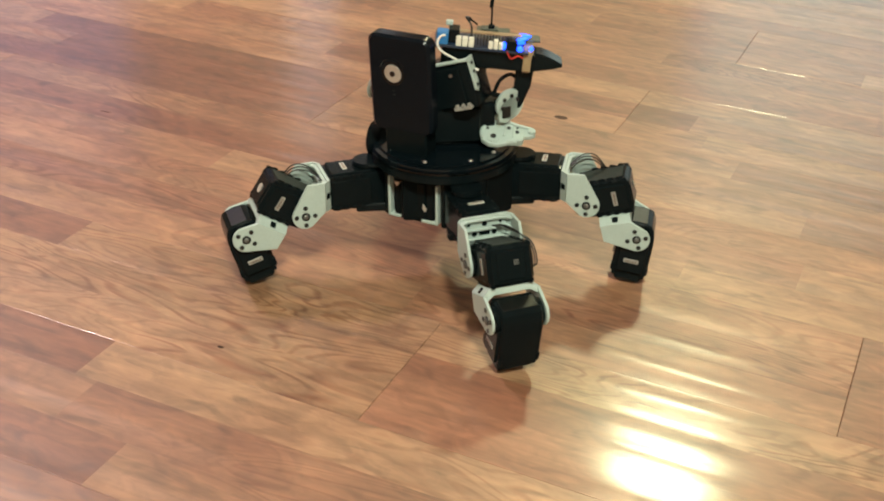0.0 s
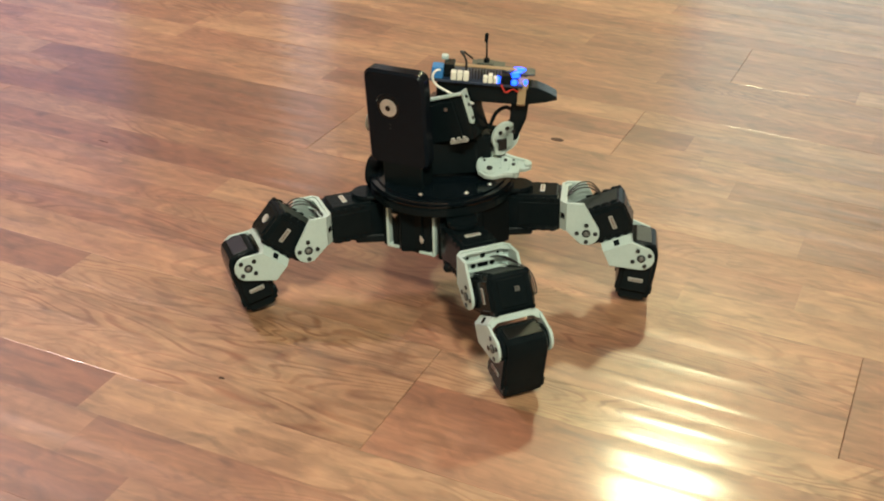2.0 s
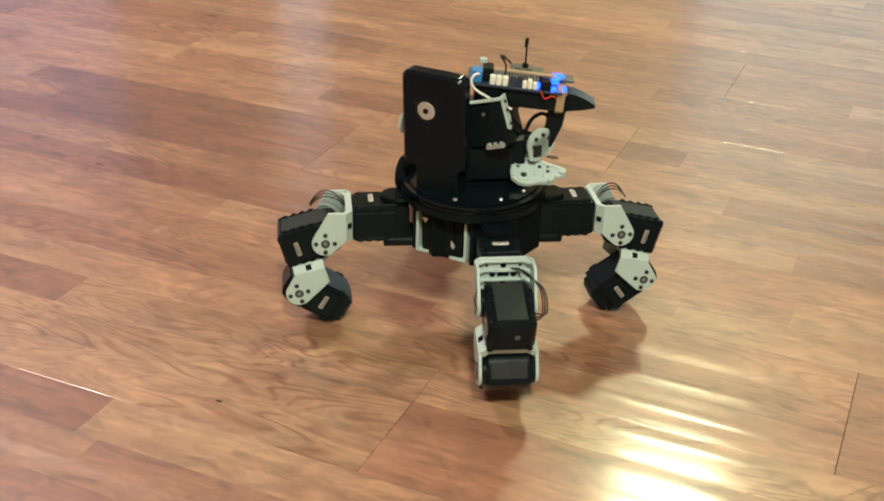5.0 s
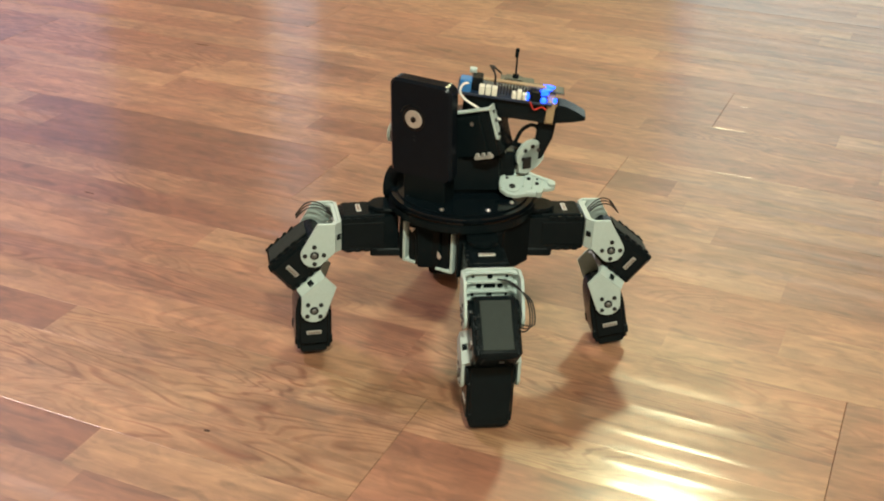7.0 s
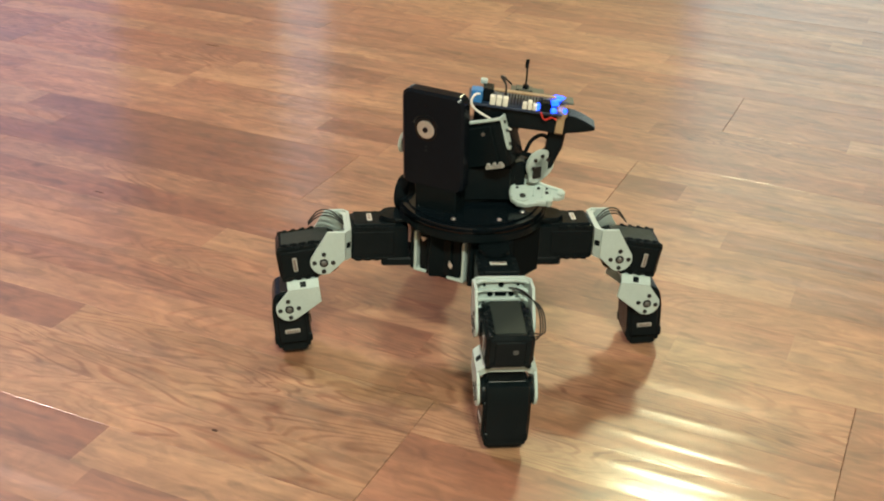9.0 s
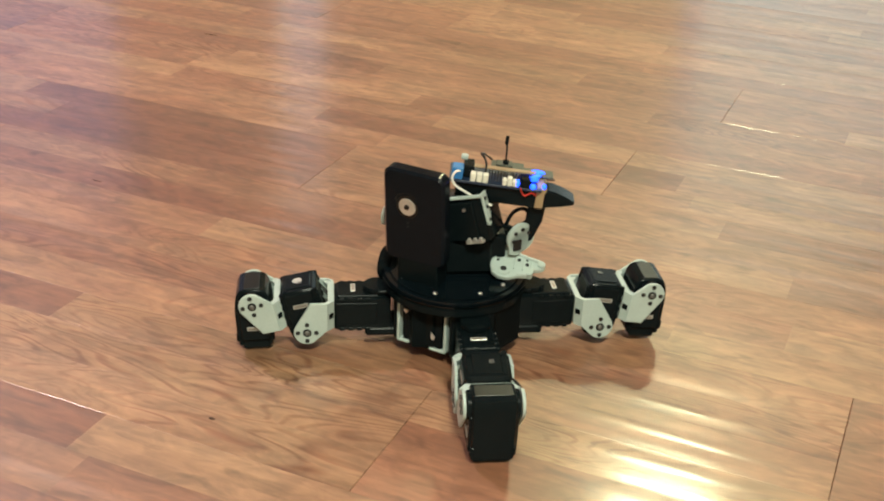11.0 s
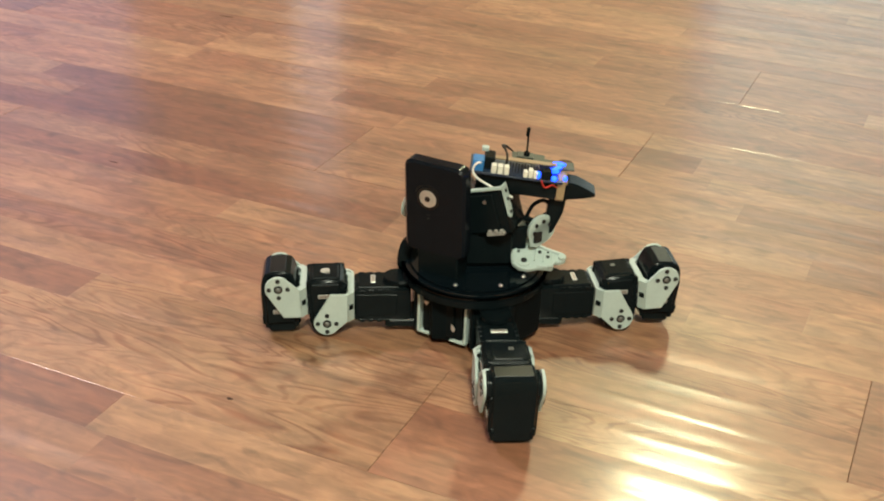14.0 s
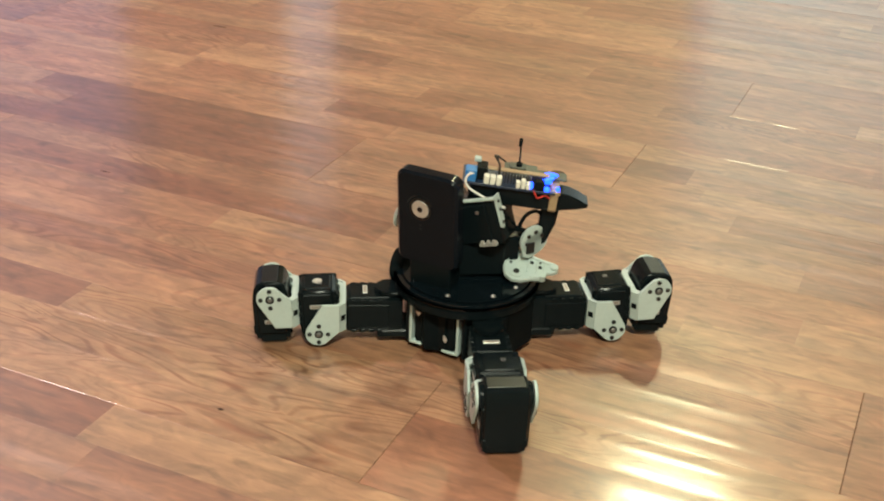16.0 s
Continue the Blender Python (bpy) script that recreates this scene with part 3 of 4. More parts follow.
def hip_mesh():
    """The hip servo in the leg's space: from the body out to the bracket."""
    bm = B()
    x0, x1 = 0.056 - A_HIP, 0.1055 - A_HIP
    z0, z1 = 0.007 - H1, 0.042 - H1
    box(bm, x0, x1, -0.0155, 0.0155, z0 + 0.002, z1 - 0.002, 0.0025, 2)
    box(bm, x0 + 0.012, x1 - 0.001, -0.0160, 0.0160, z0 + 0.006, z1 - 0.006, 0.0010)
    box(bm, x0 + 0.011, x1 - 0.003, -0.0135, 0.0135, z0, z1, 0.0010)
    for sy in (-1, 1):
        for sz in (z0 + 0.003, z1 - 0.003):
            for k in range(4):
                x = x0 + 0.020 + 0.0075 * k
                box(bm, x - 0.0022, x + 0.0022, sy * 0.0150 - 0.0016, sy * 0.0150 + 0.0016, sz - 0.0016, sz + 0.0016, 0.0004)
    cyl(bm, 0.0112, z0 - 0.0015, z1 + 0.0015, pose(x0 + 0.0115, 0, 0), 28, bevel=0.0004)
    box(bm, x1 - 0.001, x1 + 0.0004, -0.014, 0.014, z0 + 0.004, z1 - 0.004)
    return bm


def body(kit, robot):
    """Everything that stays fast on the robot's body, from the belly up."""
    bm = B()
    cyl(bm, 0.0628, 0.0465, 0.0545, n=96, bevel=0.0012)
    part("base_plate", bm, BLACK, robot, "round black base plate under the turntable")
    bm = B()
    cyl(bm, 0.0640, 0.0548, 0.0600, n=96, bevel=0.0026)
    cyl(bm, 0.0560, 0.0540, 0.0555, n=48)
    cyl(bm, 0.0575, 0.0590, 0.0614, n=96, bevel=0.0012)
    top = part("turntable", bm, GLOSS, robot, "round glossy black turntable")
    bm = B()
    bmesh.ops.create_uvsphere(bm, u_segments=16, v_segments=10, radius=1.0, matrix=pose(0, 0, 0.0612) @ Matrix.Diagonal((0.0021, 0.0021, 0.0016, 1)))
    screw = part("screw", bm, METAL, top, "", pose(0.050, 0, 0))
    for a in (60, 120, 200, 245, 290, 320):
        again(screw, top, pose(0.050 * math.cos(radians(a)), 0.050 * math.sin(radians(a)), 0))
    # belly: black core and the sensor servo in its white frame
    bm = B()
    box(bm, -0.040, 0.040, -0.040, 0.040, 0.0035, 0.0480, 0.004, 2)
    part("belly", bm, MATTE, robot)
    # yokes that hold the hip servos, and the corner plate between two of them
    for way, side in zip(LEG_WAY, LEG_SIDE):
        bm = B()
        box(bm, 0.0380, 0.0535, -0.0195, 0.0195, 0.0015, 0.0462, 0.0015)
        box(bm, 0.0480, 0.0785, -0.0164, 0.0164, 0.0026, 0.0105, 0.0015)
        cyl(bm, 0.0130, 0.0425, 0.0462, pose(R_HIP, 0, 0), 28, bevel=0.0010)
        box(bm, 0.0480, R_HIP, -0.0130, 0.0130, 0.0425, 0.0460, 0.0010)
        for sy in (-1, 1):
            cyl(bm, 0.0017, 0.0155, 0.0172, pose(0.0745, 0, 0.0060, 90 * sy, 0, 0), 12)
        part("hip_yoke", bm, BLACK, robot, "", pose(0, 0, 0, 0, 0, way) @ pose(0, side, 0))
    bm = B()
    box(bm, -0.0230, 0.0230, 0.0, 0.0060, 0.0040, 0.0460, 0.0012)
    part("corner_plate", bm, MATTE, robot, "", pose(0.0405, -0.0425, 0, 0, 0, 45))
    bm = B()
    cyl(bm, 0.030, 0.0005, 0.0040, n=40, bevel=0.001)
    part("belly_plate", bm, RUBBER, robot)
    ctr, turn = (-0.0290, -0.0335), -32.7
    frame_m = pose(ctr[0], ctr[1], 0, 0, 0, turn)
    bm = B()
    for x in (-0.0240, 0.0215):
        box(bm, x, x + 0.0025, -0.004, 0.016, 0.0030, 0.0400, 0.0005)
    box(bm, -0.0240, -0.0120, -0.004, 0.012, 0.0030, 0.0055, 0.0005)
    box(bm, 0.0080, 0.0240, -0.004, 0.012, 0.0030, 0.0055, 0.0005)
    part("side_bracket", bm, WHITE, robot, "off-white nylon side bracket", frame_m)
    bm = B()
    box(bm, -0.0190, 0.0190, -0.0020, 0.022, 0.0015, 0.0440, 0.002, 2)
    box(bm, -0.0125, 0.0125, -0.0045, 0.0, 0.006, 0.0400, 0.0012)
    side = part("side_servo", bm, BLACK, robot, "", frame_m)
    bm = B()
    prism(bm, [(0.0100, 0.0165), (0.0125, 0.0140), (0.0140, 0.0175), (0.0105, 0.0215)], -0.0052, -0.0044)
    prism(bm, [(-0.0175, 0.0370), (-0.0115, 0.0370), (-0.0145, 0.0330)], -0.0052, -0.0040)
    cyl(bm, 0.0016, 0.0044, 0.0052, pose(-0.003, 0, 0.024) @ TO_Y, 12)
    part("sensor_lens", bm, LENSRING, side, "small shiny sensor lens")
    # rear hip cover, a round upright drum beside the turntable
    bm = B()
    cyl(bm, 0.016, -0.006, 0.006, pose(-0.0560, 0.020, 0.056, 0, 0, -25) @ pose(0, 0, 0, 0, 90, 0), 32, bevel=0.0015)
    part("drum", bm, BLACK, robot, "round black drum at the plate's edge")


def phone(robot):
    """Handset standing on the turntable, its camera ring facing out."""
    m = pose(-0.0345, -0.0205, 0.0800, 4, 0, -32)
    root = B()
    w, h, d = 0.0280, 0.0860, 0.0070
    out = []
    r = 0.0075
    for cx, cz, a in ((w - r, h - r, 0), (-w + r, h - r, 90), (-w + r, r, 180), (w - r, r, 270)):
        out += [(cx + r * math.cos(radians(a + 15 * k)), cz + r * math.sin(radians(a + 15 * k))) for k in range(7)]
    prism(root, out, -d, d, bevel=0.0022)
    ob = part("phone", root, PHONE, robot, "black smartphone with a round camera lens", m)
    bm = B()
    cyl(bm, 0.0078, 0.0064, 0.0080, pose(-0.0055, 0, 0.0535) @ TO_Y, 36, bevel=0.0005)
    part("lens_ring", bm, LENSRING, ob, "silver camera lens ring")
    bm = B()
    cyl(bm, 0.0024, 0.0079, 0.0086, pose(-0.0055, 0, 0.0535) @ TO_Y, 20)
    part("lens", bm, GLASSDARK, ob)
    bm = B()
    tube(bm, [(-0.006 + 0.0120 * math.cos(radians(a)), -0.0066, 0.0535 + 0.0120 * math.sin(radians(a))) for a in range(20, 161, 20)], 0.0007)
    part("flash_rim", bm, GLOSS, ob)
    bm = B()
    cyl(bm, 0.0120, 0.0050, 0.0074, pose(-0.0055, 0, 0.0535) @ TO_Y, 48, bevel=0.0016)
    part("lens_boss", bm, GLOSS, ob, "glossy black raised lens surround")
    bm = B()
    for k in range(2):
        box(bm, -0.0066, -0.0042, -0.0070, -0.0064, 0.0375 - 0.0035 * k, 0.0390 - 0.0035 * k)
    part("mark", bm, GREYTOP, ob)
    bm = B()
    box(bm, -0.016, 0.022, -0.007, 0.012, -0.0190, 0.004, 0.001)
    box(bm, -0.020, 0.020, 0.007, 0.012, 0.0, 0.050, 0.001)
    part("holder", bm, BLACK, ob, "black phone holder")


def turret(kit, robot):
    """Pan and tilt servos, the launcher and its circuit board."""
    # pan block behind the phone
    bm = B()
    box(bm, -0.020, 0.043, -0.010, 0.030, 0.0610, 0.0965, 0.003, 2)
    box(bm, -0.018, 0.034, -0.012, 0.028, 0.0610, 0.1000, 0.003, 2)
    box(bm, -0.012, 0.030, -0.016, 0.024, 0.0640, 0.0960, 0.002)
    part("pan_servo", bm, BLACK, robot)
    tilt_m = pose(0.009, -0.004, 0.1135, 0, 0, -30) @ pose(0, 0, 0, 0, -18, 0)
    bm = B()
    box(bm, -0.020, 0.0235, -0.0165, 0.0165, -0.019, 0.021, 0.003, 2)
    box(bm, -0.017, 0.016, -0.0190, 0.0190, -0.016, 0.018, 0.001)
    tilt = part("tilt_servo", bm, BLACK, robot, "", tilt_m)
    bm = B()
    box(bm, 0.003, 0.0190, -0.0205, -0.0150, -0.0185, -0.0155, 0.0005)
    for k in range(3):
        box(bm, 0.0050 + 0.0055 * k, 0.0080 + 0.0055 * k, -0.0215, -0.0185, -0.0160, -0.0130, 0.0006)
    part("rim", bm, LABEL, tilt, "toothed grey bracket rim")
    bm = B()
    cyl(bm, 0.0016, 0.0188, 0.0200, pose(0.008, 0, 0.012) @ TO_Y, 12)
    part("screw", bm, METAL, tilt)
    bm = B()
    prism(bm, [(-0.0145, -0.004), (-0.0145, 0.0190), (-0.0165, 0.0215), (-0.0165, 0.0235), (-0.0060, 0.0235), (-0.0060, 0.0120), (-0.0075, 0.0085), (-0.0065, 0.0040), (-0.0080, -0.004), (-0.0112, -0.0062)], -0.0256, -0.0234, pose(0, 0, 0, 0, 0, 90), 0.0004)
    box(bm, -0.014, 0.0252, -0.0190, -0.0150, 0.0212, 0.0236, 0.0005)
    part("tilt_bracket", bm, WHITE, tilt, "off-white nylon bracket")
    # dark discs stand for the shaded holes in the bracket
    bm = B()
    for z in (-0.001, 0.0105, 0.0180):
        cyl(bm, 0.0016, 0.0, 0.0008, pose(0.0255, -0.0108, z, 0, 90, 0), 12)
    part("bolt", bm, DARKMETAL, tilt)
    # launcher body, slightly nose-down, pointing to the side
    lm = pose(0.006, 0.004, 0.142, 0, 5, -8)
    bm = B()
    box(bm, -0.008, 0.070, -0.013, 0.013, -0.0105, 0.005, 0.002, 2)
    prism(bm, [(0.060, -0.0105), (0.060, 0.006), (0.076, 0.005), (0.085, 0.002), (0.0935, -0.002), (0.0935, -0.0045), (0.084, -0.0075), (0.070, -0.0105)], -0.010, 0.010, bevel=0.001)
    gun = part("launcher", bm, BLACK, robot, "black plastic launcher held with brown tape", lm)
    bm = B()
    # curved grip under the nose
    prism(bm, [(0.056, -0.005), (0.071, -0.005), (0.070, -0.025), (0.064, -0.044), (0.056, -0.052), (0.050, -0.048), (0.056, -0.034)], -0.006, 0.006, bevel=0.0012)
    # trigger guard
    tube(bm, [(0.056, 0, -0.038), (0.045, 0, -0.038), (0.034, 0, -0.034), (0.029, 0, -0.022), (0.031, 0, -0.006)], 0.0022)
    tube(bm, [(0.040, 0, -0.036), (0.044, 0, -0.024), (0.052, 0, -0.018), (0.058, 0, -0.022), (0.057, 0, -0.030), (0.048, 0, -0.036)], 0.0017)
    part("grip", bm, BLACK, gun)
    bm = B()
    box(bm, 0.0590, 0.0685, -0.0137, 0.0137, -0.0113, 0.0090, 0.002)
    part("tape", bm, TAPE, gun, "brown packing tape band")
    # circuit board on top
    bm = B()
    box(bm, -0.014, 0.064, -0.0170, 0.0190, 0.0060, 0.0080, 0.0003)
    board = part("circuit_board", bm, BOARD, gun, "dark blue circuit board")
    bm = B()
    box(bm, 0.020, 0.048, 0.001, 0.0160, 0.0150, 0.0165, 0.0003)
    box(bm, 0.024, 0.038, 0.002, 0.013, 0.0165, 0.0185, 0.0005)
    box(bm, 0.046, 0.074, 0.004, 0.0190, 0.0100, 0.0120, 0.0006)
    part("shield_board", bm, OLIVE, gun, "olive-grey stacked radio board")
    bm = B()
    box(bm, 0.006, 0.058, -0.0060, 0.0000, 0.0165, 0.0178, 0.0004)
    part("tape", bm, TAPE, gun)
    bm = B()
    box(bm, -0.0125, -0.003, -0.0165, -0.004, 0.0080, 0.0185, 0.0008)
    part("terminal", bm, BLUEBLOCK, gun, "blue screw terminal")
    bm = B()
    box(bm, -0.003, 0.006, -0.010, 0.006, 0.0080, 0.0190, 0.0008)
    part("capacitor", bm, BLACK, gun)
    bm = B()
    box(bm, 0.046, 0.054, -0.0175, -0.0095, 0.0080, 0.0160, 0.0008)
    part("capacitor", bm, BLACK, gun)
    bm = B()
    for k in range(3):
        box(bm, 0.0035 + 0.0052 * k, 0.0080 + 0.0052 * k, -0.0170, -0.0105, 0.0080, 0.0155, 0.0006)
    for k in range(3):
        box(bm, 0.0305 + 0.0042 * k, 0.0342 + 0.0042 * k, -0.0170, -0.0110, 0.0080, 0.0135 + 0.002 * (k == 1), 0.0006)
    part("connector", bm, CONNECTOR, gun, "cream plug connectors")
    bm = B()
    box(bm, -0.006, 0.000, 0.002, 0.008, 0.0185, 0.0225, 0.0008)
    part("button", bm, WHITE, gun)
    bm = B()
    for k in range(14):
        box(bm, 0.0160 + 0.0025 * k, 0.0167 + 0.0025 * k, -0.0095, -0.0088, 0.0080, 0.0178)
    part("pin", bm, DARKMETAL, gun, "row of thin header pins")
    bm = B()
    for x, y, z, a, c, d in ((0.0432, -0.0152, 0.0115, 0.0018, 0.0018, 0.0034), (0.0565, -0.0152, 0.0100, 0.0026, 0.0020, 0.0026), (0.0560, -0.0060, 0.0128, 0.0050, 0.0024, 0.0022), (0.0660, -0.0120, 0.0098, 0.0018, 0.0020, 0.0022), (0.0600, 0.0050, 0.0148, 0.0062, 0.0030, 0.0016)):
        bmesh.ops.create_uvsphere(bm, u_segments=14, v_segments=10, radius=1.0, matrix=pose(x, y, z) @ Matrix.Diagonal((a, c, d, 1)))
    part("led", bm, LED, gun, "blue glow of LEDs and the tape they light")
    # blue-lit tape over the LEDs, its light given as emission
    bm = B()
    bmesh.ops.create_uvsphere(bm, u_segments=16, v_segments=10, radius=1.0, matrix=pose(0.0585, -0.0050, 0.0152, 0, 8, 62) @ Matrix.Diagonal((0.0085, 0.0026, 0.0013, 1)))
    part("led", bm, LED, gun, "blue glow of LEDs and the tape they light")
    # aerial and cables
    bm = B()
    tube(bm, [(0.032, 0.006, 0.0185), (0.0312, 0.006, 0.032), (0.0300, 0.006, 0.0425)], 0.0008)
    cyl(bm, 0.0016, 0.036, 0.0435, pose(0.0303, 0.006, 0.0), 12, bevel=0.0004)
    cyl(bm, 0.0026, 0.0180, 0.0215, pose(0.032, 0.006, 0.0), 16)
    part("aerial", bm, BLACK, gun, "short black wire aerial")
    bm = B()
    for k in range(3):
        tube(bm, [(0.015, -0.010 + 0.002 * k, 0.009), (0.0155, -0.011 + 0.002 * k, 0.022), (0.012 - 0.001 * k, -0.006, 0.030), (0.016, 0.004, 0.024), (0.020, 0.008, 0.020)], 0.0008)
    part("cable", bm, WIRE, gun)
    bm = B()
    tube(bm, [(-0.004, -0.015, 0.0160), (-0.0090, -0.0175, 0.0155), (-0.0115, -0.0185, 0.0100), (-0.0080, -0.0195, 0.0040), (0.003, -0.020, -0.0015), (0.015, -0.0205, -0.0065), (0.0245, -0.0205, -0.0095)], 0.0010)
    part("cable", bm, WIREWHITE, gun, "white cable loop")
    bm = B()
    tube(bm, [(0.046, -0.0176, 0.008), (0.050, -0.0175, 0.002), (0.056, -0.0150, 0.004), (0.060, -0.0150, 0.002)], 0.0007)
    part("cable", bm, WIRERED, gun, "thin red wire")
    # loose white brackets on the right of the turret
    wm = pose(0.0520, -0.0175, 0.0715, 20, 4, -14)
    bm = B()
    flat = pose(0, 0, 0, -90, 0, 0)
    prism(bm, [(-0.0225, -0.003), (-0.021, 0.006), (-0.015, 0.016), (-0.009, 0.017), (-0.003, 0.0135), (0.008, 0.010), (0.020, 0.0075), (0.0235, 0.0045), (0.0235, 0.0005), (0.0195, -0.0025), (0.0150, -0.0035), (0.0135, -0.0090), (0.0085, -0.0115), (0.002, -0.0125), (-0.006, -0.0165), (-0.014, -0.0165), (-0.0205, -0.0120)], -0.0022, 0.0022, flat, 0.0007)
    # raised edges, ribs and bosses
    tube(bm, [(-0.015, 0.0148, 0.0022), (-0.003, 0.0122, 0.0026), (0.008, 0.0088, 0.0026), (0.0205, 0.0060, 0.0026)], 0.0015)
    tube(bm, [(-0.020, -0.011, 0.0020), (-0.0215, -0.003, 0.0024), (-0.020, 0.006, 0.0024), (-0.015, 0.0148, 0.0022)], 0.0015)
    tube(bm, [(0.0005, -0.0108, 0.0022), (0.0080, -0.0100, 0.0024), (0.0125, -0.0080, 0.0024), (0.0142, -0.0025, 0.0024)], 0.0013)
    for x in (-0.003, 0.0045, 0.0115):
        box(bm, x, x + 0.0016, -0.006, 0.0085 - 0.25 * x, 0.0010, 0.0034, 0.0003)
    cyl(bm, 0.0034, -0.0022, 0.0046, pose(0.0205, 0.0030, 0), 18, bevel=0.0006)
    cyl(bm, 0.0030, -0.0022, 0.0046, pose(0.0115, -0.0085, 0), 18, bevel=0.0006)
    cyl(bm, 0.0066, -0.0024, 0.0034, pose(-0.0110, -0.0080, 0), 28, bevel=0.0006)
    cyl(bm, 0.0036, -0.0022, 0.0060, pose(-0.0125, 0.0125, 0), 20, bevel=0.0006)
    wb = part("side_arm", bm, WHITE, robot, "off-white nylon bracket arm", wm)
    # the arm's holes, their shade drawn as dark discs
    bm = B()
    for x, y, r in ((-0.0110, -0.0080, 0.0027), (-0.0170, 0.0020, 0.0014), (0.0010, 0.0050, 0.0017), (0.0085, 0.0010, 0.0017), (0.0080, 0.0060, 0.0011)):
        cyl(bm, r, 0.0018, 0.0037 if r > 0.002 else 0.0026, pose(x, y, 0), 14)
    part("bolt", bm, DARKMETAL, wb)
    vm = pose(0.0525, -0.012, 0.0940, 0, 0, 24)
    bm = B()
    cyl(bm, 0.0135, -0.0016, 0.0016, pose(0.002, 0, 0.002) @ TO_Y, 28, bevel=0.0005)
    prism(bm, [(-0.010, 0.002), (-0.0085, -0.012), (-0.002, -0.014), (0.006, -0.011), (0.011, -0.004), (0.0165, 0.010), (0.0155, 0.0155), (0.010, 0.014), (0.004, 0.010)], -0.0016, 0.0016, bevel=0.0004)
    cyl(bm, 0.0050, -0.0040, 0.0016, pose(0.002, 0, 0.003) @ TO_Y, 20, bevel=0.0006)
    disc = part("horn_bracket", bm, WHITE, robot, "round off-white servo horn", vm)
    bm = B()
    for k in range(5):
        a = radians(30 + 55 * k)
        cyl(bm, 0.0018, 0.0010, 0.0024, pose(0.002 + 0.008 * math.cos(a), 0, 0.002 + 0.008 * math.sin(a)) @ TO_Y, 12)
    # dark box in place of the shaded recess
    box(bm, -0.006, 0.002, -0.0030, -0.001, -0.009, 0.001, 0.0005)
    part("bolt", bm, DARKMETAL, disc)
    bm = B()
    box(bm, 0.030, 0.050, 0.002, 0.020, 0.0800, 0.0950, 0.002)
    part("mount", bm, BLACK, robot)
    bm = B()
    cyl(bm, 0.009, -0.0015, 0.0015, pose(-0.0590, 0.020, 0.1035, 0, 0, 60) @ TO_Y, 24)
    part("horn", bm, WHITE, robot, "off-white servo horn behind the phone")


def build_robot():
    robot = new("walking_robot")
    tagged(robot, "black four-legged walking robot with off-white brackets, on the wooden floor", "robot")
    kit = Kit()
    kit.hip = finish("hip_servo", hip_mesh(), BLACK)
    body(kit, robot)
    phone(robot)
    turret(kit, robot)
    return robot, [leg(kit, robot, kind) for kind in ("left", "right", "front", "front")]


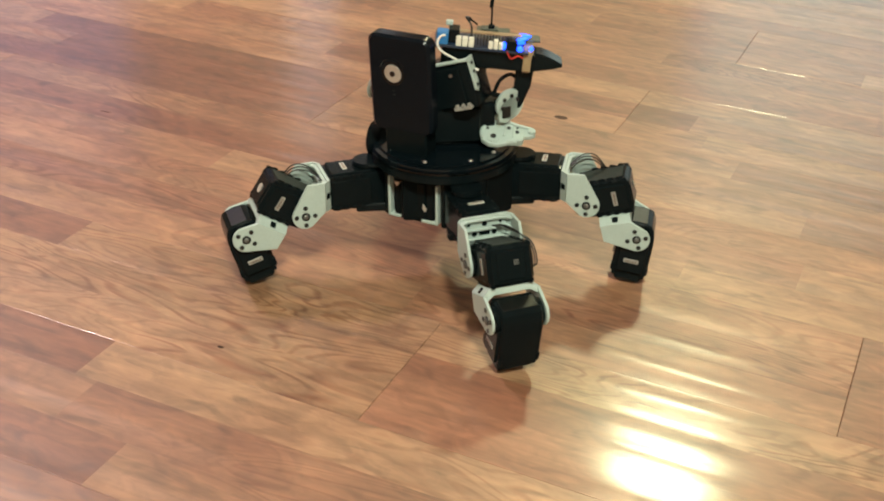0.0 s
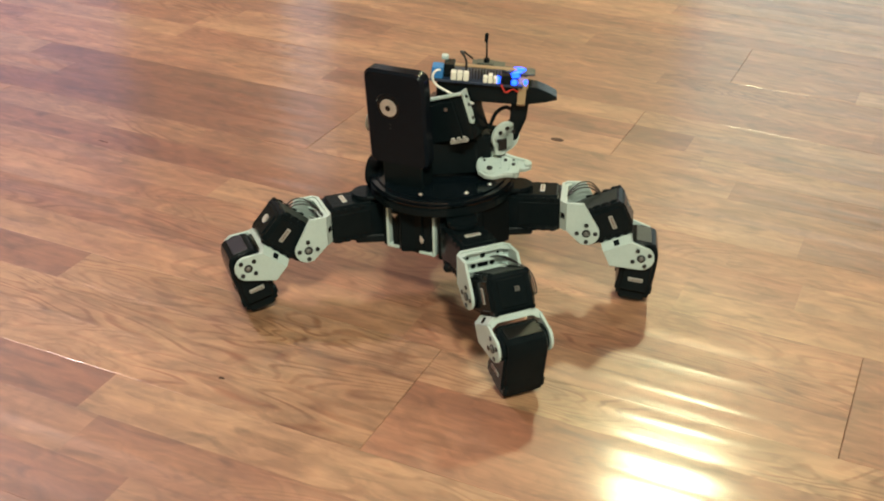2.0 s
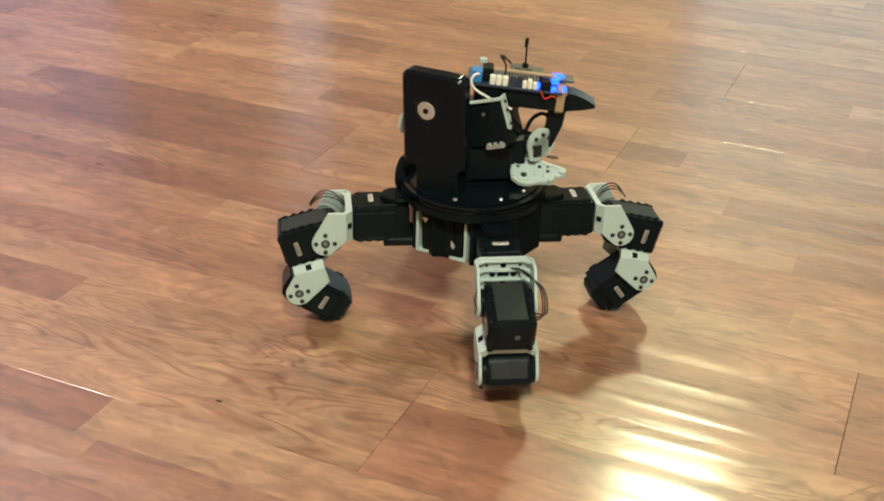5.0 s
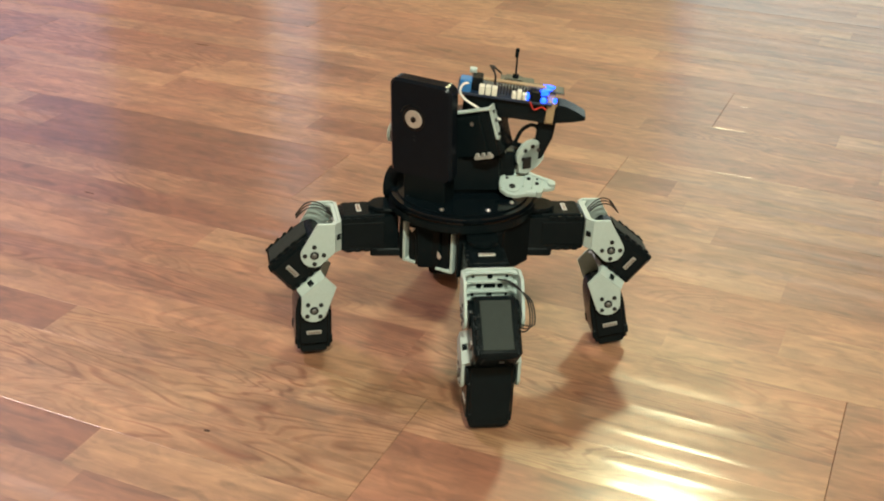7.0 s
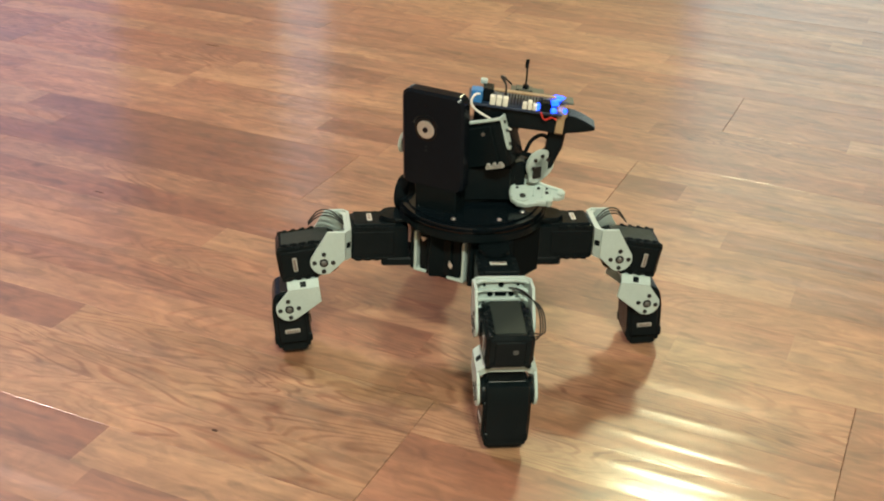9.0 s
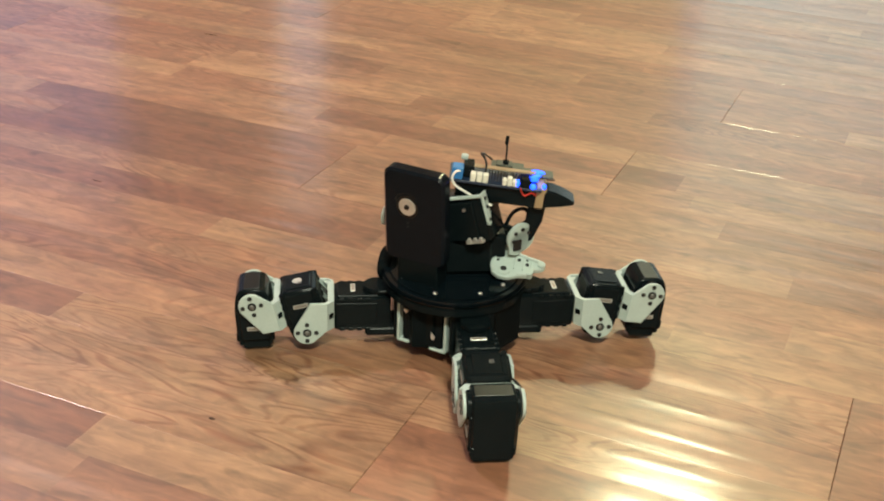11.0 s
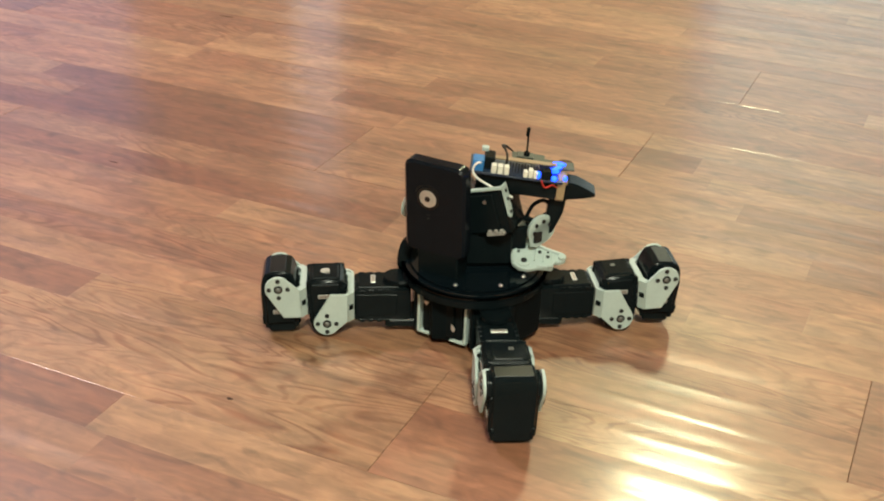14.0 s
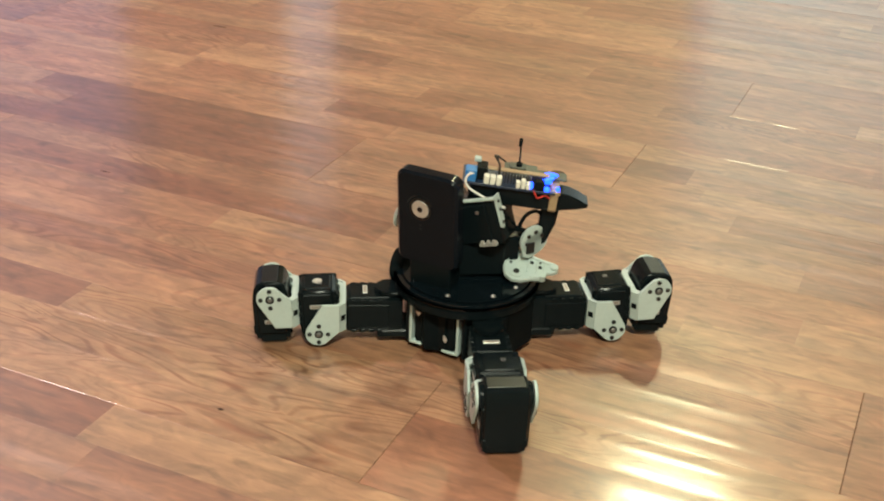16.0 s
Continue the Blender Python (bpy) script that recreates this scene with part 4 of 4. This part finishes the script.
# ---- how the robot goes ----
# seconds: body x y z (mm), yaw and two tilts (degrees); then for the left, right, front and back leg: hip turn, thigh angle, shin angle
PLACE, TURN = (0.0210, 0.9273), 5.87
ROBOT_ROWS = [
    (0.0, (-18.8, 20.2, 59.5, 1.6, -1.4, -2.5, 13.1, 56.3, 16, -17.7, 74.3, 8, 13.4, 69.2, 12, -13, 57, 12)),
    (0.5, (-17.2, 23.7, 58, 3, -1.6, -2.3, 11.2, 56.2, 16, -19.1, 73.2, 8, 11.6, 68, 12, -13, 57, 12)),
    (1.0, (-17.5, 22.7, 59.7, 3.4, -2.4, -1.7, 12.4, 58.6, 16, -18.8, 73.6, 8, 12, 69, 12, -13, 57, 12)),
    (1.5, (-19.3, 22.8, 59.2, 2, -2.3, -2.1, 14, 56.9, 16, -17.4, 73.3, 8, 13, 69, 12, -13, 57, 12)),
    (2.0, (-17.2, 25.5, 52.3, -0.66, -1.2, -2.9, 17.46, 48.4, 15, -12.34, 66.6, 9, 18.5, 64.6, 12, -12, 53, 12)),
    (2.5, (-2.4, 28.5, 22.2, -1.9, 0.4, -1.1, 14.2, 19.8, 6, -2.4, 26.4, 6, 11.6, 25.6, 6, -5, 22, 6)),
    (3.0, (11.9, 21.5, 4, -2, 0.4, -0.4, 2.1, 2.5, 3, -0.7, -3.4, 6, 4.7, 2.5, 4, 0, 2, 4)),
    (3.5, (13.7, 25.2, 27.1, -1.4, -0.9, 0.3, -1.8, 51.8, 63, 11.2, 46.6, 59, 1, 49.2, 58, 0, 47, 62)),
    (4.0, (9.9, 13.4, 46.5, 1.3, 0.2, 0.1, -1.9, 94, 88, 4.1, 91.5, 88, -1.2, 93, 88, 0, 93, 88)),
    (4.2, (9.9, 13.4, 46.5, 1.3, 0.2, 0.1, -1.9, 94, 88, 4.1, 91.5, 88, -1.2, 93, 88, 0, 93, 88)),
    (4.5, (9.81, 13.13, 53.11, 1.12, 0.19, 0.14, -1.27, 96.68, 81.48, 3.86, 94.2, 80.59, -0.95, 95.81, 81.48, 0, 95.74, 81.19)),
    (4.9, (9.59, 12.47, 68.23, 0.68, 0.17, 0.23, 0.3, 103.39, 65.19, 3.27, 100.94, 62.07, -0.32, 102.85, 65.19, 0, 102.59, 64.15)),
    (5.2, (9.3, 11.6, 84.78, 0.1, 0.15, 0.35, 2.35, 112.1, 44, 2.5, 109.7, 38, 0.5, 112, 44, 0, 111.5, 42)),
    (5.6, (9.01, 10.73, 92.19, -0.48, 0.13, 0.47, 4.4, 120.81, 22.81, 1.73, 118.46, 13.93, 1.32, 121.15, 22.81, 0, 120.41, 19.85)),
    (6.0, (8.79, 10.07, 92.91, -0.92, 0.11, 0.56, 5.97, 127.52, 6.52, 1.14, 125.2, -4.59, 1.95, 128.19, 6.52, 0, 127.26, 2.81)),
    (6.3, (8.7, 9.8, 92.6, -1.1, 0.1, 0.6, 6.6, 130.2, 0, 0.9, 127.9, -12, 2.2, 131, 0, 0, 130, -4)),
    (6.5, (8.7, 9.8, 92.6, -1.1, 0.1, 0.6, 6.6, 130.2, 0, 0.9, 127.9, -12, 2.2, 131, 0, 0, 130, -4)),
    (7.0, (8, 8.8, 92.7, -1.4, 0.4, 0.6, 7, 131.2, 0, 1.5, 128.9, -12, 2.6, 132.6, 0, 0, 130, -4)),
    (7.5, (8.5, 9.5, 92, -1, 0.3, 0.4, 5.6, 131.2, 0, 1.1, 128.9, -12, 2.3, 131, 0, 0, 130, -4)),
    (8.0, (9.2, 10.1, 92, -1, 0.1, 0.3, 5.4, 131.2, 0, 0.1, 129.6, -12, 2, 131, 0, 0, 130, -4)),
    (8.5, (10.3, 12, 90.6, 0.8, 0.5, 0, 1.4, 121.7, 6, -4.2, 121.6, -9, 1, 121, 0, 0, 121, -2)),
    (9.0, (9.6, 14, 83, -0.1, -0.2, 0.5, 2.7, 98.3, 6, 0.7, 98.3, -4, 1, 99.3, 2, 0, 98, 0)),
    (9.2, (6, 12, 75, -0.1, 0, 0.3, 2.7, 84, 6, 0.7, 84, -2, 1, 84, 2, 0, 84, 0)),
    (9.5, (5.5, 11.22, 71.36, -0.09, 0, 0.28, 2.55, 79.79, 5.83, 0.77, 79.51, -1.67, 0.97, 79.79, 2.06, 0, 79.62, 0.17)),
    (9.8, (4.22, 9.22, 62.24, -0.08, 0, 0.24, 2.16, 68.93, 5.41, 0.96, 67.94, -0.81, 0.9, 68.93, 2.2, 0, 68.34, 0.59)),
    (10.1, (2.46, 6.49, 49.21, -0.06, 0, 0.18, 1.64, 54.09, 4.82, 1.21, 52.12, 0.36, 0.8, 54.09, 2.39, 0, 52.91, 1.18)),
    (10.4, (0.54, 3.51, 34.2, -0.04, 0, 0.12, 1.06, 37.91, 4.18, 1.49, 34.88, 1.64, 0.7, 37.91, 2.61, 0, 36.09, 1.82)),
    (10.7, (-1.22, 0.78, 20.67, -0.02, 0, 0.06, 0.54, 23.07, 3.59, 1.74, 19.06, 2.81, 0.6, 23.07, 2.8, 0, 20.66, 2.41)),
    (11.0, (-2.5, -1.22, 11.46, -0.01, 0, 0.02, 0.15, 12.21, 3.17, 1.93, 7.49, 3.67, 0.53, 12.21, 2.94, 0, 9.38, 2.83)),
    (11.3, (-3, -2, 8, 0, 0, 0, 0, 8, 3, 2, 3, 4, 0.5, 8, 3, 0, 5, 3)),
    (11.5, (0, -5.5, 3.5, 0, 0, 0, -0.5, 2.2, 3, 2.3, -3.5, 4, 0.3, 2.5, 3, 0, 0, 3)),
    (16.0, (0, -5.5, 3.5, 0, 0, 0, -0.5, 2.2, 3, 2.3, -3.5, 4, 0.3, 2.5, 3, 0, 0, 3)),
]


def blend(t):
    """The joint values at t, by a cubic that keeps within its neighbours."""
    R = ROBOT_ROWS
    i = max(k for k in range(len(R)) if R[k][0] <= t + 1e-9)
    if i == len(R) - 1:
        return R[-1][1]
    t0, t1 = R[i][0], R[i + 1][0]
    u = (t - t0) / (t1 - t0)
    out = []
    for k in range(len(R[i][1])):
        def slope(j):
            if j <= 0 or j >= len(R) - 1:
                return 0.0
            a = (R[j][1][k] - R[j - 1][1][k]) / (R[j][0] - R[j - 1][0])
            b = (R[j + 1][1][k] - R[j][1][k]) / (R[j + 1][0] - R[j][0])
            return 0.0 if a * b <= 0 else 2 * a * b / (a + b)
        p0, p1, d = R[i][1][k], R[i + 1][1][k], t1 - t0
        out.append((2 * u ** 3 - 3 * u * u + 1) * p0 + (u ** 3 - 2 * u * u + u) * d * slope(i) + (3 * u * u - 2 * u ** 3) * p1 + (u ** 3 - u * u) * d * slope(i + 1))
    return out


def segments(way, side, hip, thigh, shin):
    base = pose(0, 0, 0, 0, 0, way) @ pose(R_HIP, side, 0, 0, 0, hip) @ pose(A_HIP - R_HIP, 0, H1)
    up = base @ pose(0, 0, 0, 0, thigh, 0)
    return base, up, up @ pose(V, 0, U) @ pose(0, 0, 0, 0, 180 + shin - thigh, 0)


def motions():
    times = [k / 10 for k in range(161)]
    rows = {ob: [] for ob in (ROBOT, *[s for l in LEGS for s in l])}
    for t in times:
        q = blend(t)
        m = pose(*PLACE, 0, 0, 0, TURN) @ pose(q[0] / 1000, q[1] / 1000, q[2] / 1000, q[4], q[5], q[3])
        rows[ROBOT].append((t, m))
        for k in range(4):
            for ob, s in zip(LEGS[k], segments(LEG_WAY[k], LEG_SIDE[k], *q[6 + 3 * k:9 + 3 * k])):
                rows[ob].append((t, s))
    for ob, r in rows.items():
        walk(ob, r)


room()
floor()
ROBOT, LEGS = build_robot()
motions()
